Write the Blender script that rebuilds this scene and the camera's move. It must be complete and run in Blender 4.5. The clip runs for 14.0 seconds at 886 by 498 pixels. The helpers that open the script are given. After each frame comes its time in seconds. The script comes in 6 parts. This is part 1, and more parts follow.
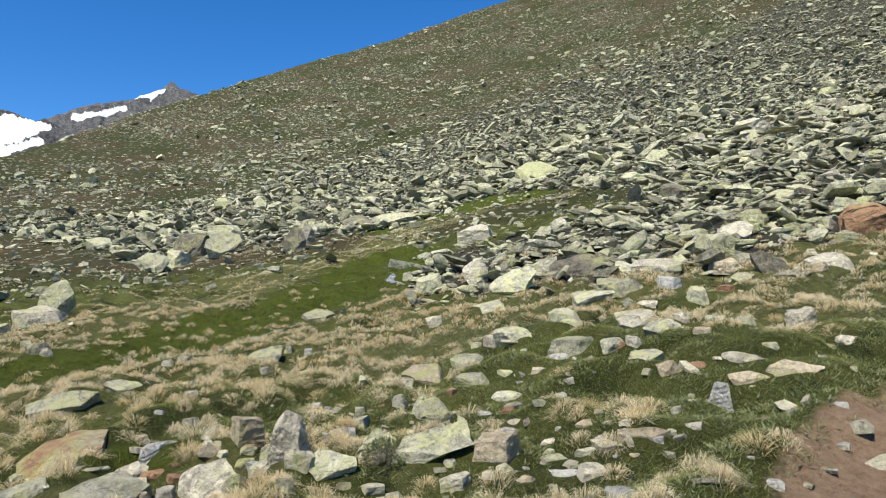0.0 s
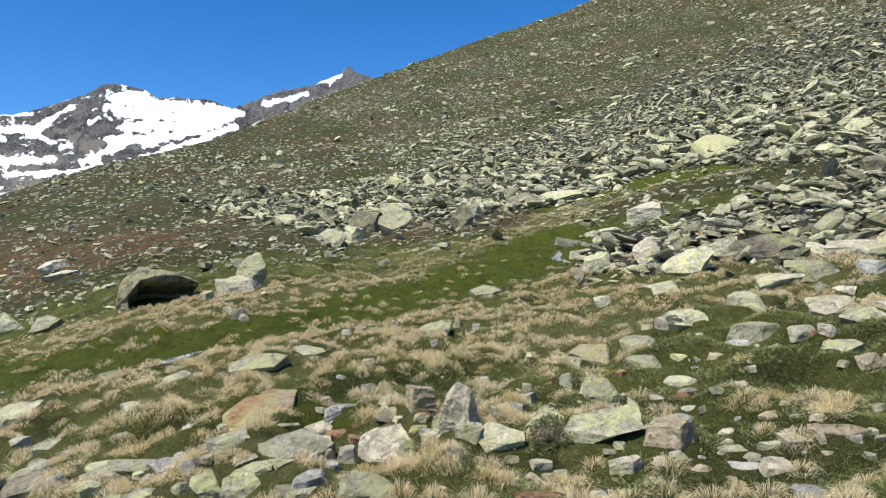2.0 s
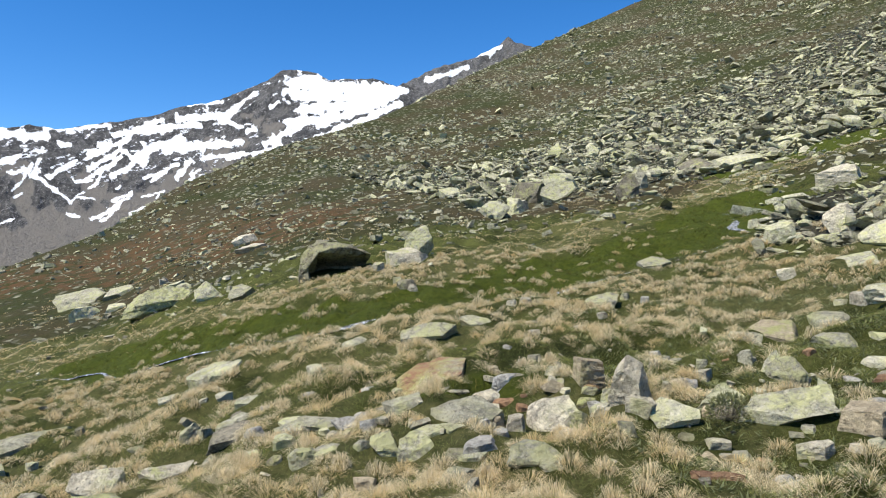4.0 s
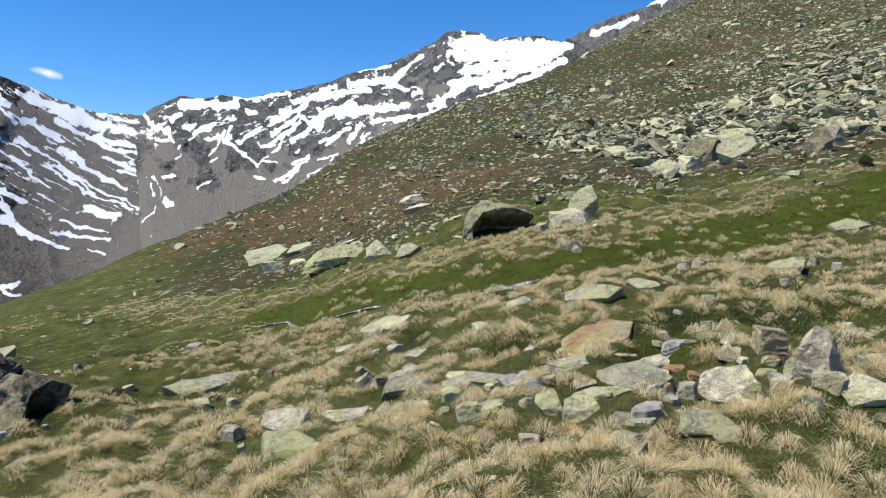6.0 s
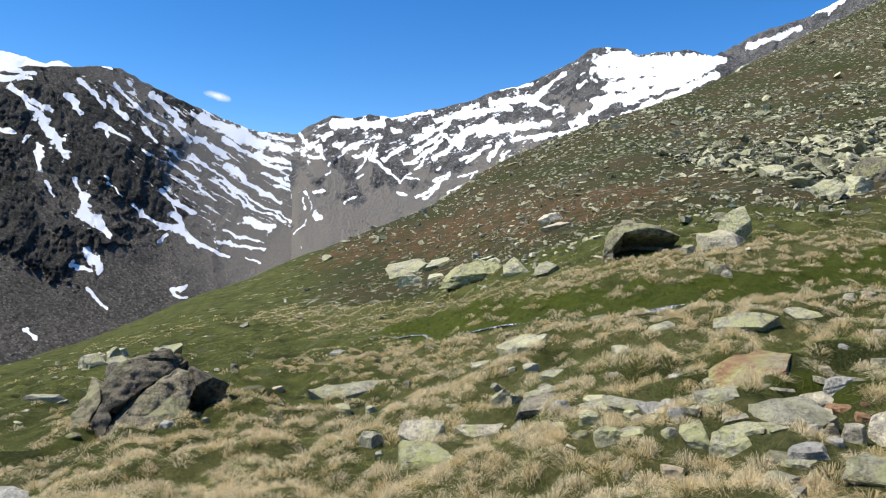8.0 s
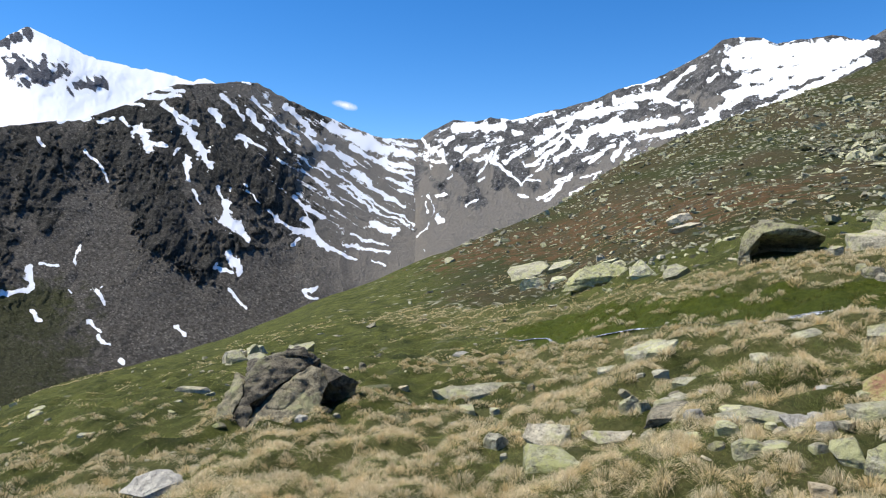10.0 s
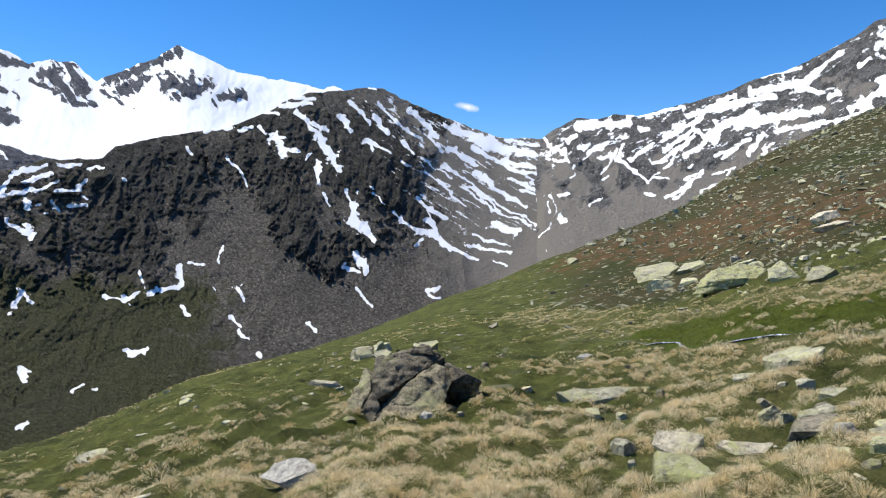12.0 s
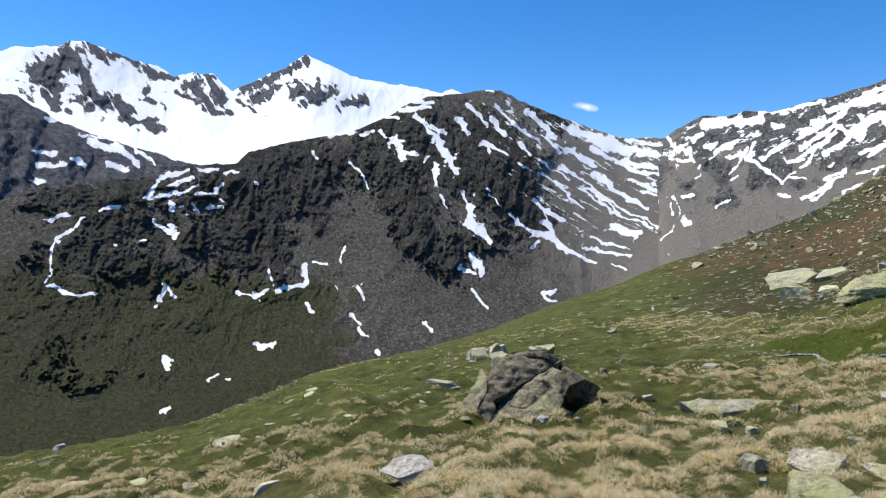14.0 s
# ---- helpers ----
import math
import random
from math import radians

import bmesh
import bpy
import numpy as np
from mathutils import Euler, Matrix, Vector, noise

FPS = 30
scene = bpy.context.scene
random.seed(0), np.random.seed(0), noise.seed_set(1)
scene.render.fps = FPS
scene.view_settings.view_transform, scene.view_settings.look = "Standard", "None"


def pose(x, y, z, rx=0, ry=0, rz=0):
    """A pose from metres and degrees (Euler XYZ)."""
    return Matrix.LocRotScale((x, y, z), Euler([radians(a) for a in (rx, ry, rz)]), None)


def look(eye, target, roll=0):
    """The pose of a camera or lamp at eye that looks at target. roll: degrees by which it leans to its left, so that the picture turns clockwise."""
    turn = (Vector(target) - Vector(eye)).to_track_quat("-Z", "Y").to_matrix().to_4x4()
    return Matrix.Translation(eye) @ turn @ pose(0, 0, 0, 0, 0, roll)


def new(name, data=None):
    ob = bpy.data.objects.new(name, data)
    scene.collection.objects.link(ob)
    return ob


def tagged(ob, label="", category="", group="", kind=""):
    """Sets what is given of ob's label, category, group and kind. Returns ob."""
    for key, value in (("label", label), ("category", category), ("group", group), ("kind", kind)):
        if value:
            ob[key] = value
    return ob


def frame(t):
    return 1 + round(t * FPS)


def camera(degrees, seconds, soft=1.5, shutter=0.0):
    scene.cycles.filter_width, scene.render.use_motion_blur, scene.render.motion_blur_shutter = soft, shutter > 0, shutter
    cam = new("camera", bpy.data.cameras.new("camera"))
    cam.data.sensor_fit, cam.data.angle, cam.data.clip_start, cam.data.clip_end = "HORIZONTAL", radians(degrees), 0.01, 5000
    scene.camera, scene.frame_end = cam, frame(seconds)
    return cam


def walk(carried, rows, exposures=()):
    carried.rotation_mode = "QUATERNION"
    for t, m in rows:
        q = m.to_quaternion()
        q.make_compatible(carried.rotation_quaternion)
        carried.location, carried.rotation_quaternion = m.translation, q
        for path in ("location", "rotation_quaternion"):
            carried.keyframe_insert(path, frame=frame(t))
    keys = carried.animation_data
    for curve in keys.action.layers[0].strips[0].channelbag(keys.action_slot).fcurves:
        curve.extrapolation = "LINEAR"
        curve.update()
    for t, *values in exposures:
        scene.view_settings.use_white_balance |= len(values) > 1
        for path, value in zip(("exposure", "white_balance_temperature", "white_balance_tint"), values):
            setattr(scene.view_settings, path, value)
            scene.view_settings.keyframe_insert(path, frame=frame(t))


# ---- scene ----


def aim(yaw, pitch, roll):
    """The camera's pose: held at arm's length in front of one who turns on the spot."""
    return (pose(0, 0, 0, 0, 0, yaw) @ pose(-0.067, 0.163, 1.6)
            @ pose(0, 0, 0, 90 + pitch, 0, 0) @ pose(0, 0, 0, 0, 0, roll))


cam = camera(65.12, 14.0, soft=1.1)
PATH = [
    (0, aim(-39.21, 3.89, -1.92)),
    (0.5, aim(-37.40, 3.81, -1.61)),
    (1, aim(-33.93, 3.31, -1.21)),
    (1.5, aim(-29.36, 2.71, -0.68)),
    (2, aim(-25.61, 2.33, -0.54)),
    (2.5, aim(-22.27, 1.95, -0.51)),
    (3, aim(-18.98, 1.55, -0.53)),
    (5.3, aim(-3.62, -2.16, -0.61)),
    (5.5, aim(-2.30, -2.49, -0.49)),
    (6, aim(1.02, -2.99, -0.52)),
    (6.5, aim(3.86, -3.00, -0.35)),
    (7, aim(6.64, -2.67, -0.04)),
    (7.5, aim(9.50, -2.04, 0.49)),
    (8, aim(12.27, -1.58, 0.83)),
    (10.3, aim(23.65, -1.49, 0.17)),
    (10.5, aim(24.56, -1.49, 0.05)),
    (11, aim(27.01, -1.55, -0.07)),
    (11.5, aim(29.79, -1.56, 0.12)),
    (12, aim(32.29, -1.49, 0.09)),
    (12.5, aim(35.07, -1.44, 0.17)),
    (13, aim(37.65, -1.33, 0.20)),
    (13.5, aim(39.71, -1.32, 0.45)),
    (14, aim(41.84, -1.38, 0.43)),
]
walk(cam, PATH, exposures=((0.0, 0.4), (6.0, 0.36), (14.0, 0.34)))

# ---- sky and sun ----
SUN_BEARING, SUN_HEIGHT = 108, 58
world = bpy.data.worlds.new("sky")
scene.world = world
world.use_nodes = True
wn = world.node_tree.nodes
sky = wn.new("ShaderNodeTexSky")
sky.sky_type, sky.sun_disc = "NISHITA", False
sky.sun_elevation, sky.sun_rotation = radians(SUN_HEIGHT), radians(-SUN_BEARING)
sky.altitude, sky.air_density, sky.dust_density, sky.ozone_density = 2600, 1.0, 0.3, 3.0
wn["Background"].inputs["Strength"].default_value = 0.11
deep = wn.new("ShaderNodeHueSaturation")
deep.inputs["Hue"].default_value, deep.inputs["Saturation"].default_value, deep.inputs["Value"].default_value = 0.504, 1.33, 1.33
world.node_tree.links.new(sky.outputs[0], deep.inputs["Color"])
world.node_tree.links.new(deep.outputs[0], wn["Background"].inputs["Color"])
sun = new("sun", bpy.data.lights.new("sun", "SUN"))
sun.data.energy, sun.data.angle, sun.data.color = 5.0, radians(0.53), (1.0, 0.93, 0.8)
sun.matrix_world = look((0, 0, 0), (math.sin(radians(SUN_BEARING)) * math.cos(radians(SUN_HEIGHT)),
                                    -math.cos(radians(SUN_BEARING)) * math.cos(radians(SUN_HEIGHT)), -math.sin(radians(SUN_HEIGHT))))


# ---- materials ----
class Nodes:
    """A material under construction."""

    def __init__(self, name, rough=0.9, gloss=0.3):
        self.mat = bpy.data.materials.new(name)
        self.mat.use_nodes = True
        self.tree = self.mat.node_tree
        self.bsdf = self.tree.nodes["Principled BSDF"]
        self.bsdf.inputs["Roughness"].default_value = rough
        self.bsdf.inputs["Specular IOR Level"].default_value = gloss

    def add(self, kind):
        return self.tree.nodes.new(kind)

    def link(self, a, b):
        self.tree.links.new(a, b)

    def noise(self, scale, detail=4.0, rough=0.6, coords="Object", stretch=None, distort=0.0):
        tex = self.add("ShaderNodeTexNoise")
        tex.inputs["Scale"].default_value, tex.inputs["Detail"].default_value = scale, detail
        tex.inputs["Roughness"].default_value, tex.inputs["Distortion"].default_value = rough, distort
        geo = self.add("ShaderNodeNewGeometry").outputs["Position"] if coords == "World" else self.add("ShaderNodeTexCoord").outputs[coords]
        if stretch:
            mapping = self.add("ShaderNodeMapping")
            mapping.inputs["Scale"].default_value = stretch
            self.link(geo, mapping.inputs["Vector"])
            geo = mapping.outputs[0]
        self.link(geo, tex.inputs["Vector"])
        return tex.outputs["Fac"]

    def ramp(self, fac, low, high, a=0.0, b=1.0):
        node = self.add("ShaderNodeMapRange")
        node.inputs["From Min"].default_value, node.inputs["From Max"].default_value = low, high
        node.inputs["To Min"].default_value, node.inputs["To Max"].default_value = a, b
        self.link(fac, node.inputs["Value"])
        return node.outputs[0]

    def math(self, op, a, b):
        node = self.add("ShaderNodeMath")
        node.operation = op
        for socket, value in zip(node.inputs, (a, b)):
            if isinstance(value, (int, float)):
                socket.default_value = value
            else:
                self.link(value, socket)
        return node.outputs[0]

    def mix(self, fac, a, b, blend="MIX"):
        node = self.add("ShaderNodeMix")
        node.data_type, node.blend_type = "RGBA", blend
        for socket, value in ((node.inputs["Factor"], fac), (node.inputs[6], a), (node.inputs[7], b)):
            if isinstance(value, tuple):
                socket.default_value = (*value, 1)
            elif isinstance(value, (int, float)):
                socket.default_value = value
            else:
                self.link(value, socket)
        return node.outputs[2]

    def attr(self, name):
        node = self.add("ShaderNodeAttribute")
        node.attribute_name = name
        return node.outputs["Fac"]

    def island(self):
        return self.add("ShaderNodeNewGeometry").outputs["Random Per Island"]

    def own(self):
        return self.add("ShaderNodeObjectInfo").outputs["Random"]

    def bump(self, height, strength, distance):
        node = self.add("ShaderNodeBump")
        node.inputs["Strength"].default_value, node.inputs["Distance"].default_value = strength, distance
        self.link(height, node.inputs["Height"])
        self.link(node.outputs[0], self.bsdf.inputs["Normal"])

    def colour(self, value):
        self.link(value, self.bsdf.inputs["Base Color"])
        return self.mat


def rock_material(name, base, dark, lichen=0.0, lichen_colour=(0.42, 0.43, 0.17), rust=0.0, per_island=False, grain=1.0):
    n = Nodes(name, 0.88, 0.25)
    tone = n.island() if per_island else n.own()
    broad = n.noise(4.5 * grain, 6, 0.7, "World")
    fine = n.noise(22 * grain, 6, 0.7, "World")
    col = n.mix(n.ramp(broad, 0.42, 0.57), base, dark)
    col = n.mix(n.ramp(n.noise(13 * grain, 8, 0.82, "World"), 0.47, 0.6, 0.0, 0.75), col, tuple(1.3 * c for c in base))
    col = n.mix(n.ramp(n.noise(24 * grain, 6, 0.85, "World"), 0.53, 0.62, 0.0, 0.7), col, tuple(0.3 * c for c in dark))
    if rust:
        col = n.mix(n.ramp(n.noise(2.4 * grain, 4, 0.6, "World"), 0.44, 0.56, 0.0, rust), col, (0.4, 0.22, 0.13))
    if lichen:
        spots = n.math("MULTIPLY", n.ramp(n.noise(5.5 * grain, 7, 0.75, "World"), 0.44, 0.56), n.ramp(n.noise(1.1, 3, 0.6, "World"), 0.62 - 0.35 * lichen, 0.75 - 0.3 * lichen))
        col = n.mix(n.math("MULTIPLY", spots, 0.85), col, lichen_colour)
    seams = n.add("ShaderNodeTexVoronoi")
    seams.feature = "DISTANCE_TO_EDGE"
    seams.inputs["Scale"].default_value = 3.4 * grain
    warped = n.add("ShaderNodeVectorMath")
    warped.operation = "MULTIPLY_ADD"
    shake = n.add("ShaderNodeTexNoise")
    shake.inputs["Scale"].default_value, shake.inputs["Detail"].default_value = 3.0 * grain, 5.0
    where = n.add("ShaderNodeNewGeometry").outputs["Position"]
    n.link(where, shake.inputs["Vector"])
    n.link(shake.outputs["Color"], warped.inputs[0])
    warped.inputs[1].default_value = (0.5 / grain, 0.5 / grain, 0.9 / grain)
    n.link(where, warped.inputs[2])
    n.link(warped.outputs[0], seams.inputs["Vector"])
    col = n.mix(n.math("MULTIPLY", n.ramp(seams.outputs["Distance"], 0.022, 0.0, 0.0, 0.7), n.ramp(n.noise(2.1 * grain, 3, 0.6, "World"), 0.45, 0.6)), col, tuple(0.3 * c for c in dark))
    spread = n.ramp(tone, 0, 1, 0.48, 1.46) if per_island else n.ramp(tone, 0, 1, 0.78, 1.28)
    grey = n.add("ShaderNodeCombineColor")
    for socket in grey.inputs[:3]:
        n.link(spread, socket)
    col = n.mix(1.0, col, grey.outputs[0], "MULTIPLY")
    cracks = n.noise(9 * grain, 8, 0.7, "World", (1, 1, 1.4), 0.3)
    n.bump(n.math("ADD", cracks, n.math("MULTIPLY", fine, 0.7)), 1.0, 0.06 / grain)
    return n.colour(col)


LICHEN = rock_material("lichened_schist", (0.47, 0.445, 0.33), (0.25, 0.24, 0.18), 0.75, (0.51, 0.505, 0.25))
YELLOW = rock_material("yellow_lichened_schist", (0.4, 0.39, 0.255), (0.2, 0.2, 0.125), 0.95, (0.4, 0.405, 0.17))
GREY = rock_material("grey_schist", (0.56, 0.51, 0.385), (0.33, 0.3, 0.23), 0.3)
DARK = rock_material("dark_schist", (0.25, 0.225, 0.165), (0.11, 0.1, 0.075), 0.45)
TAN = rock_material("tan_stone", (0.52, 0.44, 0.3), (0.36, 0.3, 0.2), 0.25)
RUST = rock_material("rusty_stone", (0.36, 0.22, 0.12), (0.26, 0.15, 0.09), 0.25)
PALE = rock_material("pale_quartz_stone", (0.48, 0.46, 0.4), (0.33, 0.315, 0.28), 0.0)
RUST_LICHEN = rock_material("rusty_lichened_slab", (0.44, 0.4, 0.28), (0.4, 0.27, 0.17), 0.62, (0.5, 0.48, 0.18), 0.95)
OVER = rock_material("lichened_boulder_stone", (0.28, 0.26, 0.18), (0.1, 0.092, 0.07), 0.6, (0.38, 0.375, 0.19))
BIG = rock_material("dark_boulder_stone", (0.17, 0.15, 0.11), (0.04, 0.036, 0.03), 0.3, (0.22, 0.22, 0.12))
# paler copy of the boulder stone: lichen, and the light on its front
BIG_LIT_FACE = rock_material("pale_lit_boulder_face", (0.27, 0.24, 0.165), (0.085, 0.076, 0.055), 0.55, (0.29, 0.29, 0.15), grain=0.8)
SCREE = rock_material("scree_stone", (0.45, 0.43, 0.31), (0.15, 0.143, 0.1), 0.65, (0.43, 0.435, 0.22), per_island=True)
PEBBLE = rock_material("small_stone", (0.48, 0.439, 0.316), (0.264, 0.246, 0.184), 0.4, (0.36, 0.37, 0.22), per_island=True)


def blade_material(name, root, tip, other):
    n = Nodes(name, 0.75, 0.2)
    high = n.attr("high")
    # roots coloured darker: brown bases, and shade inside the tufts
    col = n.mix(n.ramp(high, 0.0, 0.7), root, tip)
    col = n.mix(n.ramp(n.island(), 0.4, 1.0, 0.0, 0.6), col, other)
    col = n.mix(n.ramp(n.attr("tone"), 0.6, 0.95, 0.0, 0.75), col, (0.8 * other[0], 0.74 * other[1], 0.6 * other[2]))
    col = n.mix(n.ramp(n.noise(0.9, 3, 0.6, "World"), 0.35, 0.7, 0.0, 0.45), col, other)
    clear = n.add("ShaderNodeBsdfTranslucent")
    both = n.add("ShaderNodeMixShader")
    both.inputs[0].default_value = 0.4
    n.link(col, clear.inputs["Color"])
    n.link(n.bsdf.outputs[0], both.inputs[1])
    n.link(clear.outputs[0], both.inputs[2])
    n.link(both.outputs[0], n.tree.nodes["Material Output"].inputs["Surface"])
    return n.colour(col)


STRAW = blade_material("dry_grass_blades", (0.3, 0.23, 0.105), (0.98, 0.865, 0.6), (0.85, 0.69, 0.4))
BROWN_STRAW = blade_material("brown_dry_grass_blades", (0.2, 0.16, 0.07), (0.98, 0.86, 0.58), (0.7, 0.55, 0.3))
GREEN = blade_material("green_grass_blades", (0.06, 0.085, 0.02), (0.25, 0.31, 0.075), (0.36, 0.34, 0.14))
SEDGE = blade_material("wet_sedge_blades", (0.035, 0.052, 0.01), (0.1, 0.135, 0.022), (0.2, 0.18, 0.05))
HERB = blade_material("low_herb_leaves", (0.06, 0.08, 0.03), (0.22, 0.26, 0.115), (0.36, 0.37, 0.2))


def ground_material():
    n = Nodes("alpine_turf", 0.95, 0.1)
    mid, fine = n.noise(1.2, 6, 0.65, "World"), n.noise(9, 9, 0.85, "World")
    # the near-black turf tone puts shade between the blades into the colour
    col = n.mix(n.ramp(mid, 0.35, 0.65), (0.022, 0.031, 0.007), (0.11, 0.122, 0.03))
    col = n.mix(n.ramp(fine, 0.5, 0.68, 0.0, 0.5), col, (0.2, 0.17, 0.075))

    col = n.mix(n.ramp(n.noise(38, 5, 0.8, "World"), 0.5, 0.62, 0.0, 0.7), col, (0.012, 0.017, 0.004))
    col = n.mix(n.ramp(n.noise(52, 4, 0.8, "World"), 0.55, 0.66, 0.0, 0.6), col, (0.2, 0.215, 0.07))

    def zone(col, name, a, b, reach=0.5):
        amount = n.math("ADD", n.attr(name), n.math("MULTIPLY", n.math("SUBTRACT", mid, 0.5), reach))
        return n.mix(n.ramp(amount, 0.4, 0.6), col, n.mix(n.ramp(fine, 0.35, 0.65), a, b))

    patch = n.ramp(n.noise(0.11, 4, 0.65, "World"), 0.42, 0.6)
    col = zone(col, "heath", n.mix(patch, (0.015, 0.023, 0.007), (0.026, 0.02, 0.012)), n.mix(patch, (0.066, 0.07, 0.024), (0.1, 0.084, 0.04)), 1.2)
    # the upper slope is full of stones too small to pick apart
    cells = n.add("ShaderNodeTexVoronoi")
    cells.inputs["Scale"].default_value = 1.9
    n.link(n.add("ShaderNodeNewGeometry").outputs["Position"], cells.inputs["Vector"])
    split = n.add("ShaderNodeSeparateColor")
    n.link(cells.outputs["Color"], split.inputs[0])
    chip = n.math("MULTIPLY", n.ramp(cells.outputs["Distance"], 0.5, 0.3), n.ramp(n.math("ADD", split.outputs[0], n.math("MULTIPLY", n.attr("heath"), n.ramp(n.noise(0.07, 5, 0.65, "World"), 0.4, 0.62, 0.05, 0.85))), 0.97, 1.02))
    col = n.mix(n.math("MULTIPLY", chip, 0.9), col, n.mix(split.outputs[1], (0.03, 0.031, 0.022), (0.33, 0.325, 0.235)))
    col = zone(col, "straw", (0.034, 0.05, 0.012), (0.17, 0.16, 0.062), 1.4)
    col = zone(col, "rust", (0.05, 0.036, 0.017), (0.15, 0.082, 0.038), 1.8)
    col = zone(col, "wet", (0.022, 0.036, 0.004), (0.105, 0.125, 0.018), 1.0)
    # the dark base tone holds the shade between scree blocks
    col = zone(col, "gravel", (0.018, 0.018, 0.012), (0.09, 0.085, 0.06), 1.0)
    col = zone(col, "earth", (0.23, 0.145, 0.085), (0.48, 0.34, 0.22), 0.9)
    n.bump(n.math("ADD", fine, mid), 1.0, 0.08)
    return n.colour(col)


def mountain_material(name, rock, dark, scree, turf, blocks=0.0):
    """Far slopes: crags, scree and thin turf under drifts of snow."""
    n = Nodes(name, 0.95, 0.1)
    broad, mid = n.noise(0.006, 5, 0.6, "World"), n.noise(0.045, 6, 0.7, "World", (1, 1, 0.4))
    fine = n.noise(0.2, 6, 0.75, "World", (1, 1, 0.5))
    crag = n.attr("crag")
    col = n.mix(n.ramp(fine, 0.38, 0.62), scree, tuple(0.42 * c for c in scree))
    col = n.mix(n.ramp(n.noise(0.5, 4, 0.7, "World"), 0.58, 0.68, 0.0, 0.6), col, tuple(1.5 * c for c in scree))
    if blocks:
        cells = n.add("ShaderNodeTexVoronoi")
        cells.inputs["Scale"].default_value = 0.3
        n.link(n.add("ShaderNodeNewGeometry").outputs["Position"], cells.inputs["Vector"])
        split = n.add("ShaderNodeSeparateColor")
        n.link(cells.outputs["Color"], split.inputs[0])
        col = n.mix(n.ramp(split.outputs[0], 0.55, 0.75, 0.0, blocks), col, tuple(0.3 * c for c in scree))
        col = n.mix(n.math("MULTIPLY", n.ramp(split.outputs[1], 0.7, 0.9, 0.0, blocks), n.ramp(cells.outputs["Distance"], 0.6, 0.3)), col, tuple(1.9 * c for c in scree))
    # towards the head of the valley the scree colour is paled to stand for haze
    col = n.mix(n.ramp(n.attr("turf"), -0.1, -1.0, 0.0, 0.75), col, tuple(1.65 * c for c in scree))
    # cliff mottling paints shaded facets dark and lit edges bright
    cliff = n.mix(n.ramp(n.noise(0.045, 9, 0.78, "World"), 0.44, 0.57), rock, dark)
    cliff = n.mix(n.ramp(n.noise(0.42, 5, 0.8, "World"), 0.47, 0.58, 0.0, 0.7), cliff, dark)
    cliff = n.mix(n.ramp(fine, 0.54, 0.64, 0.0, 0.7), cliff, tuple(2.4 * c for c in rock))
    col = n.mix(n.ramp(n.math("ADD", crag, n.math("MULTIPLY", n.math("SUBTRACT", mid, 0.5), 1.2)), 0.42, 0.58), col, cliff)
    col = n.mix(n.ramp(n.math("ADD", n.attr("turf"), n.math("MULTIPLY", n.math("SUBTRACT", mid, 0.5), 1.6)), 0.4, 0.7), col, n.mix(n.ramp(fine, 0.4, 0.6), turf, tuple(0.6 * c for c in turf)))
    col = n.mix(n.math("MULTIPLY", n.ramp(broad, 0.4, 0.7, 0.0, 0.35), n.ramp(n.attr("turf"), -0.9, -0.1)), col, tuple(0.7 * c for c in rock))
    col = n.mix(n.ramp(n.noise(0.3, 5, 0.8, "World"), 0.57, 0.64, 0.0, 0.55), col, tuple(1.2 * c for c in scree))
    cover = n.math("ADD", n.attr("snow"), n.math("MULTIPLY", n.math("SUBTRACT", n.noise(0.12, 7, 0.78, "World"), 0.5), 1.0))
    white = n.ramp(cover, 0.47, 0.53)
    col = n.mix(white, col, (0.86, 0.88, 0.92))
    n.bump(n.math("MULTIPLY", n.math("ADD", fine, mid), n.math("SUBTRACT", 1.0, n.math("MULTIPLY", white, 0.93))), 1.0, 9.0)
    return n.colour(col)


TURF = ground_material()
MOUNT_DARK = mountain_material("dark_mountain_rock", (0.085, 0.081, 0.073), (0.022, 0.023, 0.021), (0.172, 0.159, 0.141), (0.078, 0.083, 0.04), 0.6)
MOUNT_HEAD = mountain_material("valley_head_rock", (0.2, 0.195, 0.19), (0.08, 0.08, 0.08), (0.178, 0.165, 0.147), (0.13, 0.13, 0.08), 0.3)
MOUNT_SNOW = mountain_material("glacier_peak_rock", (0.15, 0.158, 0.18), (0.045, 0.048, 0.058), (0.2, 0.155, 0.15), (0.12, 0.12, 0.1))


def water_material():
    n = Nodes("stream_water", 0.2, 0.5)
    n.bsdf.inputs["IOR"].default_value = 1.33
    # white flecks: foam of the cascade, and sun glitter painted on the water
    foam_glint = n.ramp(n.noise(16, 4, 0.7, "World"), 0.48, 0.6)
    n.bump(n.noise(14, 4, 0.6, "World"), 0.6, 0.03)
    return n.colour(n.mix(foam_glint, (0.08, 0.085, 0.08), (0.7, 0.72, 0.75)))


WATER = water_material()

# ---- the hillside: along each bearing it leaves the path at a slope, bends to a crest, and falls away behind it ----
EYE = 1.6
